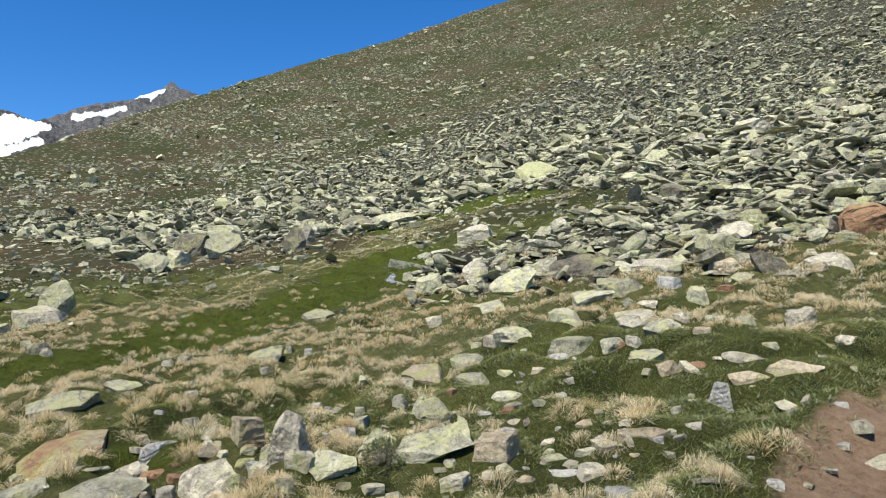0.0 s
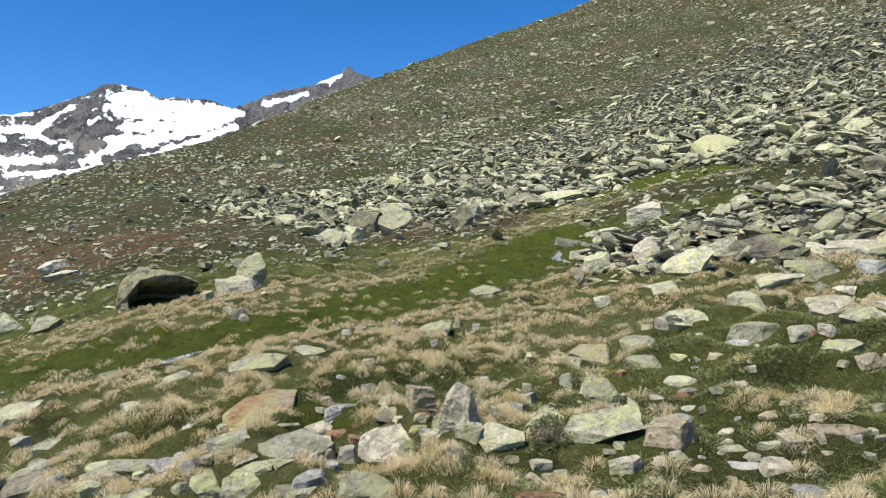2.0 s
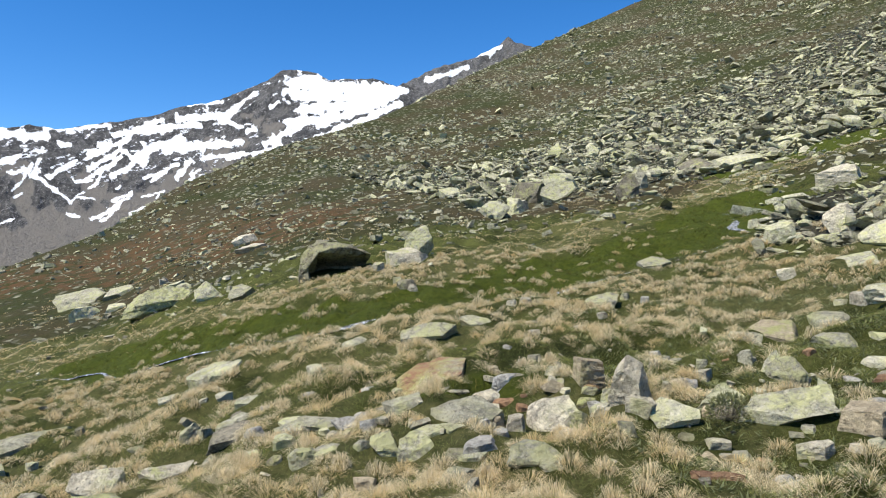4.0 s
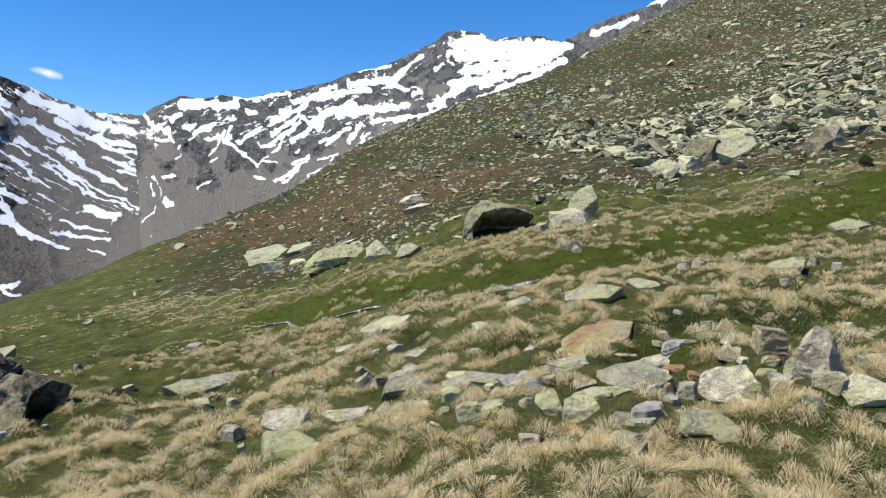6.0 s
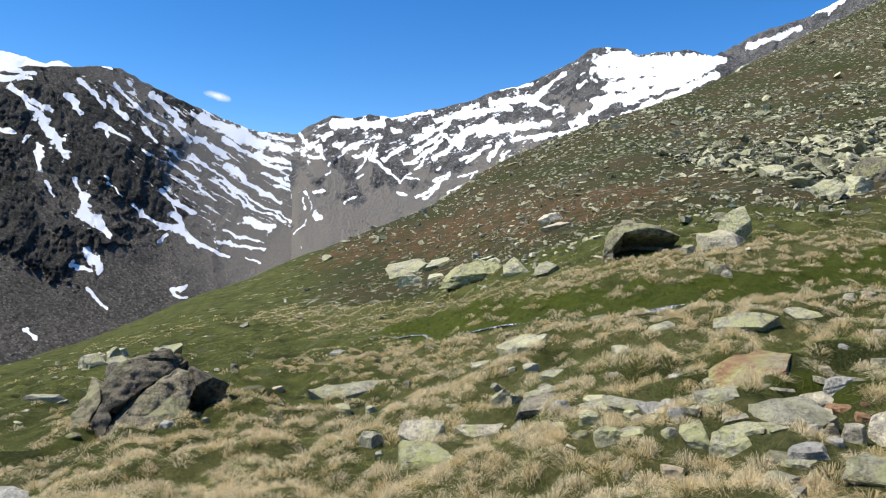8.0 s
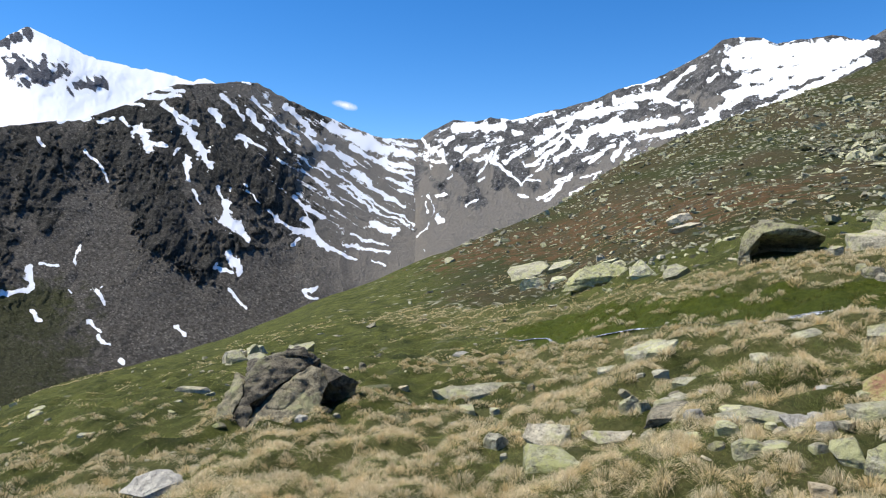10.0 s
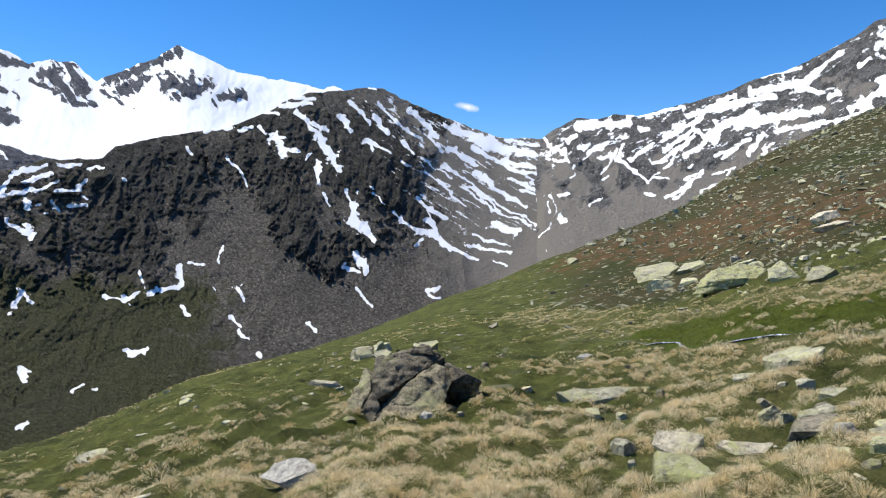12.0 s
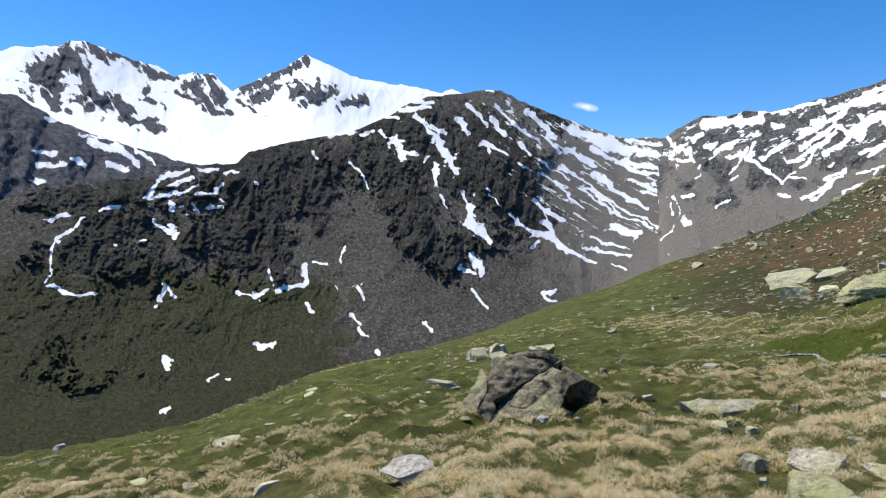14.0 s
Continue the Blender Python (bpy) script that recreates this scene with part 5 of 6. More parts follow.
stone(-2.98, 10.88, 0.19, 0.14, 0.12, 15, DARK, "block")
stone(-1.79, 7.01, 0.48, 0.41, 0.06, 14, GREY, "slab", 30)
stone(-1.54, 6.31, 0.71, 0.60, 0.08, 14, YELLOW, "slab", 14)
stone(-2.41, 7.21, 0.24, 0.18, 0.15, 18, LICHEN, "boxy")
stone(-2.20, 6.90, 0.11, 0.09, 0.07, 18, LICHEN, "block")
stone(-3.26, 9.80, 0.19, 0.14, 0.10, 18, LICHEN, "block")
stone(-3.64, 9.67, 0.26, 0.22, 0.04, 21, LICHEN, "slab", 18)
stone(-1.19, 7.04, 0.53, 0.19, 0.06, 10, GREY, "slab", 33)
stone(-0.77, 6.93, 0.19, 0.12, 0.04, 6, LICHEN, "slab", 31)
stone(-1.69, 8.23, 0.20, 0.07, 0.04, 12, LICHEN, "slab", 40)
stone(-1.02, 7.46, 0.23, 0.17, 0.16, 8, LICHEN, "block")
stone(-0.88, 7.44, 0.20, 0.15, 0.10, 7, LICHEN, "block")
stone(-0.68, 7.53, 0.20, 0.17, 0.04, 5, LICHEN, "slab", 9)
stone(-0.60, 7.74, 0.21, 0.16, 0.02, 4, DARK, "block")
stone(-1.13, 10.29, 0.63, 0.34, 0.08, 6, LICHEN, "slab", 14)
stone(-1.72, 10.55, 0.41, 0.14, 0.05, 9, LICHEN, "slab", 32)
stone(-0.32, 7.62, 0.09, 0.07, 0.03, 2, PALE, "block")
stone(-0.17, 5.47, 0.13, 0.10, 0.05, 2, DARK, "block")
stone(-0.12, 5.95, 0.16, 0.12, 0.07, 1, LICHEN, "block")
stone(-0.36, 5.95, 0.12, 0.10, 0.04, 3, LICHEN, "slab", 13)
stone(-0.07, 6.80, 0.23, 0.20, 0.04, 1, LICHEN, "slab", 10)
stone(0.20, 6.47, 0.40, 0.25, 0.05, -2, LICHEN, "slab", 17)
stone(0.05, 5.27, 0.26, 0.20, 0.10, -1, LICHEN, "block")
stone(-1.09, 9.02, 0.11, 0.08, 0.03, 7, LICHEN, "block")
stone(-3.68, 9.27, 0.12, 0.09, 0.05, 22, PALE, "block")
stone(-5.52, 5.52, 0.60, 0.36, 0.18, 45, PALE, "lean")
stone(-15.89, 19.67, 0.78, 0.66, 0.09, 39, LICHEN, "slab", 30)
stone(-15.43, 20.05, 0.37, 0.22, 0.42, 38, LICHEN, "upright")
stone(-14.45, 19.03, 0.77, 0.66, 0.09, 37, LICHEN, "slab", 18)
stone(-13.03, 19.48, 0.81, 0.69, 0.10, 34, LICHEN, "slab", 20)
stone(-5.98, 12.43, 0.22, 0.16, 0.08, 26, TAN, "block")
stone(-6.55, 17.17, 0.50, 0.42, 0.06, 21, PALE, "slab", 13)
stone(-5.91, 9.76, 0.13, 0.10, 0.05, 31, GREY, "block")
stone(-6.14, 9.11, 0.24, 0.18, 0.04, 34, PALE, "block")
stone(-7.40, 8.73, 0.22, 0.11, 0.04, 40, DARK, "slab", 37)
stone(-20.44, 51.30, 0.97, 0.83, 0.12, 22, LICHEN, "slab", 29)
stone(-1.14, 10.56, 0.72, 0.50, 0.09, 6, LICHEN, "slab", 7)
stone(0.24, 8.90, 0.21, 0.07, 0.04, -2, LICHEN, "slab", 43)
stone(-2.45, 39.28, 1.50, 1.12, 0.40, 4, GREY, "block")
stone(-1.93, 34.79, 1.58, 1.29, 0.19, 3, GREY, "slab", 9)
stone(-10.46, 38.93, 2.88, 2.45, 0.30, 15, LICHEN, "slab", 16)
stone(-9.16, 34.07, 1.21, 0.91, 0.46, 15, LICHEN, "block")
stone(-2.72, 24.28, 0.84, 0.50, 0.56, 6, LICHEN, "lean")
stone(-4.37, 29.70, 0.69, 0.52, 0.16, 8, LICHEN, "block")
stone(-8.63, 37.96, 1.63, 1.38, 0.20, 13, LICHEN, "slab", 12)
stone(-7.81, 33.74, 0.93, 0.79, 0.11, 13, LICHEN, "slab", 18)
stone(-5.87, 34.60, 0.54, 0.40, 0.26, 10, GREY, "block")
stone(-8.45, 15.23, 0.20, 0.15, 0.11, 29, DARK, "block")
stone(-2.41, 7.29, 0.28, 0.21, 0.10, 18, LICHEN, "block")
stone(-11.38, 5.11, 0.45, 0.38, 0.05, 66, LICHEN, "slab", -0)
stone(-9.91, 5.25, 0.38, 0.15, 0.05, 62, GREY, "slab", 29)
stone(-13.63, 8.15, 0.56, 0.48, 0.07, 59, LICHEN, "slab", 12)
stone(-17.34, 13.19, 0.38, 0.32, 0.05, 53, LICHEN, "slab", 13)
stone(-7.49, 5.05, 0.47, 0.16, 0.06, 56, GREY, "slab", -2)
stone(-22.80, 7.95, 0.38, 0.29, 0.11, 71, PALE, "block")
stone(-10.83, 9.18, 0.22, 0.19, 0.04, 50, LICHEN, "slab", 5)
stone(-10.26, 10.73, 0.26, 0.13, 0.04, 44, LICHEN, "slab", 22)
stone(10.95, 9.02, 1.52, 0.91, 0.35, -51, DARK, "lean")
stone(10.60, 7.24, 0.86, 0.73, 0.10, -56, GREY, "slab", 17)
stone(13.35, 9.42, 0.74, 0.56, 0.20, -55, DARK, "block")
stone(9.10, 6.93, 0.77, 0.58, 0.14, -53, LICHEN, "block")
stone(10.66, 9.81, 0.48, 0.29, 0.39, -47, LICHEN, "lean")
stone(10.35, 11.64, 0.57, 0.34, 0.50, -42, GREY, "lean")
stone(9.24, 9.34, 0.94, 0.56, 0.33, -45, LICHEN, "lean")
stone(9.55, 12.41, 0.74, 0.56, 0.37, -38, LICHEN, "block")
stone(16.07, 18.01, 1.33, 1.00, 0.44, -42, GREY, "block")
stone(40.75, 20.28, 2.12, 1.59, 0.82, -64, GREY, "block")
stone(31.67, 16.28, 1.64, 1.23, 0.34, -63, LICHEN, "block")
stone(30.43, 28.39, 2.79, 2.37, 0.30, -47, YELLOW, "slab", 35)
stone(14.62, 5.30, 0.73, 0.55, 0.47, -70, RUST, "block")
stone(15.34, 7.81, 0.63, 0.47, 0.33, -63, YELLOW, "block")
stone(13.48, 5.21, 0.39, 0.29, 0.17, -69, YELLOW, "block")
stone(12.91, 7.42, 1.01, 0.75, 0.37, -60, LICHEN, "block")
stone(14.51, 7.90, 0.87, 0.74, 0.10, -61, GREY, "slab", 33)
stone(9.55, 6.33, 0.39, 0.29, 0.11, -56, PALE, "block")
stone(8.87, 5.45, 0.35, 0.27, 0.17, -58, LICHEN, "block")
stone(11.11, 6.21, 0.60, 0.45, 0.14, -61, TAN, "block")
stone(10.42, 5.57, 0.36, 0.30, 0.04, -62, LICHEN, "slab", 30)
stone(10.98, 5.42, 0.51, 0.31, 0.29, -64, DARK, "lean")
stone(11.78, 4.84, 0.74, 0.63, 0.09, -68, GREY, "slab", 21)
stone(11.22, 4.79, 0.32, 0.24, 0.14, -67, TAN, "block")
stone(7.89, 3.62, 0.33, 0.25, 0.20, -65, GREY, "block")
stone(5.19, 3.09, 0.19, 0.11, 0.22, -59, PALE, "upright")
stone(8.52, 28.89, 1.37, 0.82, 0.64, -16, LICHEN, "lean")
stone(9.95, 30.19, 0.97, 0.73, 0.60, -18, LICHEN, "block")
stone(11.70, 33.41, 1.67, 1.25, 0.93, -19, DARK, "block")
stone(12.39, 31.18, 1.65, 1.1, 1.0, -22, LICHEN, "lean")
stone(13.80, 26.97, 1.04, 0.63, 0.94, -27, DARK, "lean")
stone(15.81, 29.77, 0.85, 0.51, 1.04, -28, LICHEN, "lean")
stone(19.67, 31.12, 2.01, 1.71, 0.24, -32, DARK, "slab", 30)
stone(20.96, 29.78, 2.34, 1.99, 0.28, -35, LICHEN, "slab", 23)
stone(11.55, 43.50, 1.04, 0.78, 0.60, -15, DARK, "block")
stone(9.06, 39.93, 1.25, 1.06, 0.15, -13, LICHEN, "slab", 35)
stone(19.60, 26.47, 0.38, 0.29, 0.16, -37, DARK, "block")
stone(6.98, 5.16, 0.39, 0.33, 0.05, -54, GREY, "slab", 33)
stone(6.69, 4.63, 0.31, 0.26, 0.04, -55, LICHEN, "slab", 33)
stone(7.34, 4.75, 0.20, 0.15, 0.09, -57, GREY, "block")
stone(7.71, 4.55, 0.31, 0.14, 0.04, -59, LICHEN, "slab", 30)
stone(7.15, 3.87, 0.25, 0.18, 0.07, -62, LICHEN, "block")
stone(6.68, 4.11, 0.24, 0.18, 0.05, -58, TAN, "block")
stone(7.46, 3.02, 0.21, 0.18, 0.04, -68, GREY, "slab", 26)
stone(6.67, 3.38, 0.17, 0.13, 0.03, -63, LICHEN, "block")
stone(9.40, 5.30, 0.25, 0.18, 0.09, -61, RUST, "block")
stone(8.29, 6.18, 0.16, 0.12, 0.09, -53, GREY, "block")
stone(8.37, 5.92, 0.31, 0.18, 0.04, -55, GREY, "slab", 30)
stone(8.38, 7.07, 0.33, 0.28, 0.04, -50, LICHEN, "slab", 37)
stone(8.65, 4.01, 0.22, 0.16, 0.02, -65, PALE, "block")
stone(6.04, 3.78, 0.27, 0.21, 0.03, -58, RUST, "block")
stone(6.29, 3.45, 0.39, 0.29, 0.03, -61, GREY, "block")
stone(5.87, 3.18, 0.38, 0.16, 0.05, -62, TAN, "slab", 33)
stone(6.10, 2.95, 0.51, 0.35, 0.06, -64, TAN, "slab", 16)
stone(5.07, 2.17, 0.11, 0.09, 0.02, -67, PALE, "block")
stone(4.13, 2.20, 0.14, 0.11, 0.02, -62, PALE, "block")
stone(4.57, 2.95, 0.13, 0.10, 0.03, -57, GREY, "block")
stone(5.47, 2.32, 0.10, 0.07, 0.04, -67, PALE, "block")
stone(4.21, 2.36, 0.06, 0.04, 0.02, -61, PALE, "block")
stone(10.86, 14.89, 0.36, 0.32, 0.2, -36, LICHEN, "block")
stone(15.86, 5.74, 0.84, 0.67, 0.42, -70, RUST, "block")
stone(16.82, 8.55, 0.88, 0.7, 0.24, -63, YELLOW, "block")
stone(12.71, 35.77, 2.07, 1.45, 0.89, -20, DARK, "block")
stone(13.85, 34.82, 2.04, 1.43, 1.21, -22, LICHEN, "block")
stone(9.32, 31.59, 1.68, 1.68, 0.25, -16, LICHEN, "slab")
stone(10.36, 31.2, 1.01, 0.81, 0.52, -18, GREY, "block")
stone(-16.9, 20.92, 1.04, 0.83, 0.42, 39, GREY, "block")
stone(-16.12, 21.21, 0.9, 0.72, 0.39, 37, LICHEN, "block")
stone(2.09, 14.17, 0.28, 0.22, 0.22, -8, LICHEN, "block")
stone(-16.84, 20.9, 0.91, 0.73, 0.32, 39, GREY, "block")
stone(-18.74, 14.36, 0.5, 0.5, 0.07, 53, LICHEN, "slab")
stone(-12.27, 4.49, 0.63, 0.5, 0.15, 70, TAN, "block")

# ---- two boulders of several pieces ----
def jointed_boulder(name, x, y, turn, pieces, materials, label, sink=0.0, scale=1.0, faces={}):
    """A boulder split along its joints: each piece is the hull of a few corners."""
    whole = bmesh.new()
    for k, corners in enumerate(pieces):
        bm = hull_of([scale * q for q in c] for c in corners)
        weather(bm, 1.3, 40 + 7 * k, 0.05, 1.5, 0.014)
        mesh = bpy.data.meshes.new("piece")
        for f in bm.faces:
            f.material_index = faces.get(k, 0)
        bm.to_mesh(mesh)
        bm.free()
        whole.from_mesh(mesh)
        bpy.data.meshes.remove(mesh)
    mesh = bpy.data.meshes.new(name)
    whole.to_mesh(mesh)
    whole.free()
    for material in materials:
        mesh.materials.append(material)
    ob = new(name, mesh)
    ob.matrix_world = pose(x, y, float(ground_z(x, y)) - sink, 0, 0, turn)
    BEDS.append((x, y, 0.9, 0.6, turn))
    return tagged(ob, label, "rock")


# a low rock with a lit shoulder, hollow below on the side of the path
jointed_boulder("overhanging_boulder", 1.08, 19.1, -3, (
    ((-0.5, -0.72, 0.62), (0.1, -0.74, 0.8), (0.6, -0.7, 0.74), (1.12, -0.52, 0.56), (1.16, -0.1, 0.48), (-0.6, -0.3, 0.88), (-0.15, -0.42, 0.95), (0.5, -0.5, 0.86), (-0.55, 0.5, 0.2), (1.0, 0.5, 0.2),
     (-0.6, 0.8, 0.9), (0.6, 0.8, 0.8), (0.9, 0.9, 0.1), (-0.6, 0.9, 0.1)),
    ((-1.08, -0.5, -0.1), (-1.0, -0.3, 0.42), (-0.78, -0.3, 0.86), (-0.48, -0.7, 0.6), (-0.5, -0.3, 0.88), (-0.86, -0.7, 0.1), (-0.66, -0.66, 0.26), (-0.62, 0.4, 0.0), (-0.9, 0.5, 0.1), (-0.6, 0.5, 0.86)),
    ((-1.1, -0.5, -0.3), (-1.06, -0.55, 0.1), (-0.75, -0.72, -0.3), (-0.8, -0.66, 0.2), (-0.7, 0.1, -0.3), (-0.9, -0.3, 0.5), (-1.1, 0.3, -0.3), (-1.0, 0.3, 0.4)),
    ((-0.9, 0.55, -0.4), (1.0, 0.45, -0.4), (-0.8, 0.5, 0.5), (0.9, 0.5, 0.5), (0.8, 1.0, 0.4), (-0.8, 1.0, 0.4), (0.8, 1.0, -0.4), (-0.8, 1.0, -0.4)),
    ((-0.75, -0.1, 0.8), (-0.2, -0.2, 0.97), (0.1, 0.1, 0.98), (-0.5, 0.6, 1.0), (0.1, 0.6, 0.95), (-0.6, 0.0, 0.6), (0.0, 0.4, 0.6)),
    ((1.0, -0.75, -0.3), (1.42, -0.7, -0.3), (1.02, -0.72, 0.14), (1.36, -0.6, 0.22), (1.1, -0.3, 0.26), (1.46, -0.3, -0.3), (0.95, -0.1, -0.3))),
    (OVER,), "large lichened boulder with a dark hollow under its overhang", 0.0, 0.86)
# a rounded rock crusted with lichen, hollow along its foot
jointed_boulder("lichened_boulder", -4.62, 26.6, 10, (
    ((-1.3, -0.7, -0.25), (-1.22, -0.7, 0.02), (-0.95, -0.95, -0.2), (-0.85, -0.9, 0.2), (-0.5, -0.45, 0.66), (0.2, -0.3, 0.82), (0.8, -0.35, 0.78), (1.1, -0.5, 0.6), (1.16, -0.6, 0.36), (0.3, -0.95, 0.38),
     (0.95, -0.9, 0.36), (-0.3, -0.95, 0.34), (1.0, 0.1, -0.3), (-0.6, 0.1, -0.3), (-0.9, 0.7, 0.4), (0.9, 0.8, 0.7), (0.9, 0.8, -0.3), (-0.9, 0.8, -0.3)),),
    (YELLOW,), "large rounded boulder crusted with yellow-green lichen")
# a cracked dark block: a column, a pale front slab, a dark cap and an overhanging nose
jointed_boulder("cracked_boulder", -7.14, 10.2, 34, (
    ((-1.2, -0.6, -0.4), (-1.1, -0.55, 0.34), (-0.9, -0.3, 0.6), (-0.74, -0.32, 0.7), (-0.72, -0.5, 0.52), (-0.86, -0.72, 0.3), (-0.98, -0.86, -0.4), (-0.9, 0.5, 0.7), (-1.05, 0.5, -0.4), (-0.5, 0.3, 0.5)),
    ((-0.66, -1.0, -0.4), (-0.64, -0.92, 0.08), (-0.15, -0.42, 0.58), (0.4, -0.12, 0.91), (0.56, -0.18, 0.84), (0.66, -0.32, 0.6), (0.42, -0.72, 0.34), (0.47, -0.82, 0.22), (0.1, -1.04, -0.05), (0.2, -1.0, -0.4), (0.4, 0.3, 0.7),
     (-0.6, 0.2, 0.3), (-0.5, 0.2, -0.4), (0.3, 0.2, -0.4)),
    ((-0.72, -0.44, 0.7), (-0.5, -0.02, 0.98), (-0.02, 0.14, 1.12), (0.33, 0.08, 1.09), (0.57, 0.02, 0.99), (0.43, -0.04, 0.96), (0.02, -0.24, 0.76), (-0.4, -0.45, 0.54), (-0.68, -0.7, 0.36), (-0.7, 0.7, 0.85),
     (0.3, 0.8, 0.95), (0.5, 0.6, 0.3), (-0.8, 0.6, 0.1), (0.1, 0.3, 0.2)),
    ((0.58, -0.12, 0.93), (0.68, -0.34, 0.64), (0.95, -0.32, 0.76), (1.18, -0.27, 0.6), (1.15, -0.2, 0.44), (0.85, -0.02, 0.28), (0.5, 0.14, 0.3), (0.4, 0.6, 0.85), (0.9, 0.5, 0.65), (0.6, 0.5, -0.2), (0.3, 0.3, -0.2)),
    ((0.42, -0.72, -0.4), (0.75, -0.5, -0.4), (0.5, -0.62, 0.1), (0.74, -0.4, 0.08), (0.95, 0.1, -0.3), (0.4, 0.4, -0.4), (0.8, 0.4, 0.2)),
    ((-1.5, -0.62, -0.4), (-1.4, -0.62, -0.06), (-1.0, -0.8, -0.08), (-0.9, -0.9, -0.4), (-1.0, -0.3, -0.3), (-1.3, -0.2, -0.3)),
    ((-0.74, -0.86, -0.4), (-0.84, -0.78, 0.22), (-0.7, -0.56, 0.5), (-0.56, -0.7, 0.34), (-0.68, -0.92, 0.02), (-0.6, 0.1, 0.4), (-0.7, 0.1, -0.4)),
    ((-0.06, 0.02, 1.08), (0.32, -0.04, 1.05), (0.3, 0.4, 1.04), (-0.05, 0.5, 1.04), (-0.02, 0.06, 1.17), (0.26, 0.02, 1.17), (0.2, 0.4, 1.14))),
    # column and front pieces are coloured paler for lichen and the light on them
    (BIG, BIG_LIT_FACE), "large dark cracked boulder standing on the meadow", 0.17, 1.0, {0: 1, 1: 1, 4: 1, 5: 1})


# ---- larger blocks of the scree and single stones near the path, from a few moulds ----
QUARRY = []
for k in range(14):
    bm = rough_rock(700 + k, 1.0, 0.8, 0.3 if k % 3 else 0.42, "slab" if k % 2 else "block", 0.65)
    QUARRY.append(bpy.data.meshes.new("block"))
    bm.to_mesh(QUARRY[-1])
    bm.free()
pick = random.Random(77)


def quarried(name, x, y, size, label, group, material, tilt):
    """A stone from one of the moulds; the material belongs to the object, not to the shared mesh."""
    mesh = pick.choice(QUARRY)
    BEDS.append((x, y, 0.4 * size, 0.4 * size, 0))
    if not mesh.materials:
        mesh.materials.append(None)
    ob = new(name, mesh)
    ob.material_slots[0].link = "OBJECT"
    ob.material_slots[0].material = material
    turn = pose(x, y, bed_z(x, y, 0.3 * size) - 0.03 * size, pick.uniform(-1.4, 1.4) * tilt, pick.uniform(-1.4, 1.4) * tilt, pick.uniform(0, 360))
    ob.matrix_world = turn @ Matrix.Diagonal((size * pick.uniform(0.8, 1.2), size * pick.uniform(0.8, 1.2), size * pick.uniform(0.7, 1.1), 1))
    return tagged(ob, label, "rock", group)


placed = 0
while placed < 290:
    az, d = radians(pick.uniform(-76, -6)), 13 + 50 * pick.random() ** 1.3
    x, y = -d * math.sin(az), d * math.cos(az)
    if scree_share(np.array(x), np.array(y)) > 0.6:
        kind = pick.random()
        material, label = ((LICHEN, "angular scree block of grey schist with lichen") if kind < 0.5 else (YELLOW, "scree block crusted with yellow-green lichen") if kind < 0.75
                           else (GREY, "bare grey schist block in the scree") if kind < 0.85 else (DARK, "dark schist block jutting from the scree"))
        quarried("scree_block", x, y, pick.uniform(0.45, 1.1) * (0.65 + d / 90) * (0.6 if d < 20 else 1.0), label, "blocks of the scree", material, 26)
        placed += 1
placed = 0
while placed < 70:
    az, d = radians(pick.uniform(-74, 45)), pick.uniform(4.2, 11)
    x, y = -d * math.sin(az), d * math.cos(az)
    heap = math.exp(-((x - 1.6) ** 2 + (y - 5.4) ** 2) / 1.6) + math.exp(-((x - 4.0) ** 2 + (y - 4.6) ** 2) / 3.0) + 0.12 * (az < -0.6) + (0.07 if az < 0 else 0.025)
    if pick.random() < heap * (1 - float(zones(np.array(x), np.array(y))[2])):
        kind = pick.random()
        material, label = ((LICHEN, "small grey stone with lichen in the turf") if kind < 0.5 else (GREY, "small plain grey stone in the turf") if kind < 0.68 else (PALE, "small whitish stone in the turf") if kind < 0.82
                           else (TAN, "small tan stone in the turf") if kind < 0.93 else (RUST, "small rust-red stone in the turf"))
        quarried("stone", x, y, min(0.3, pick.lognormvariate(-1.9, 0.45)) * (0.7 + d / 20), label, "small stones in the turf", material, 9)
        placed += 1


# ---- broken rock of the scree, and scattered stones ----
MOULDS = [arrays(hull(900 + k, 5 + k % 2, 3)) for k in range(24)]
CHIPS = [arrays(hull(950 + k, 4 + k % 2, 2)) for k in range(24)]
rng = np.random.default_rng(5)


def scatter(count, low, high, left, right, share, power=1.0):
    """Random places in a sector, thinned by share(x, y)."""
    az = np.radians(rng.uniform(left, right, count))
    d = (rng.uniform(low ** power, high ** power, count)) ** (1 / power)
    x, y = -d * np.sin(az), d * np.cos(az)
    keep = rng.random(count) < share(x, y)
    return x[keep], y[keep]


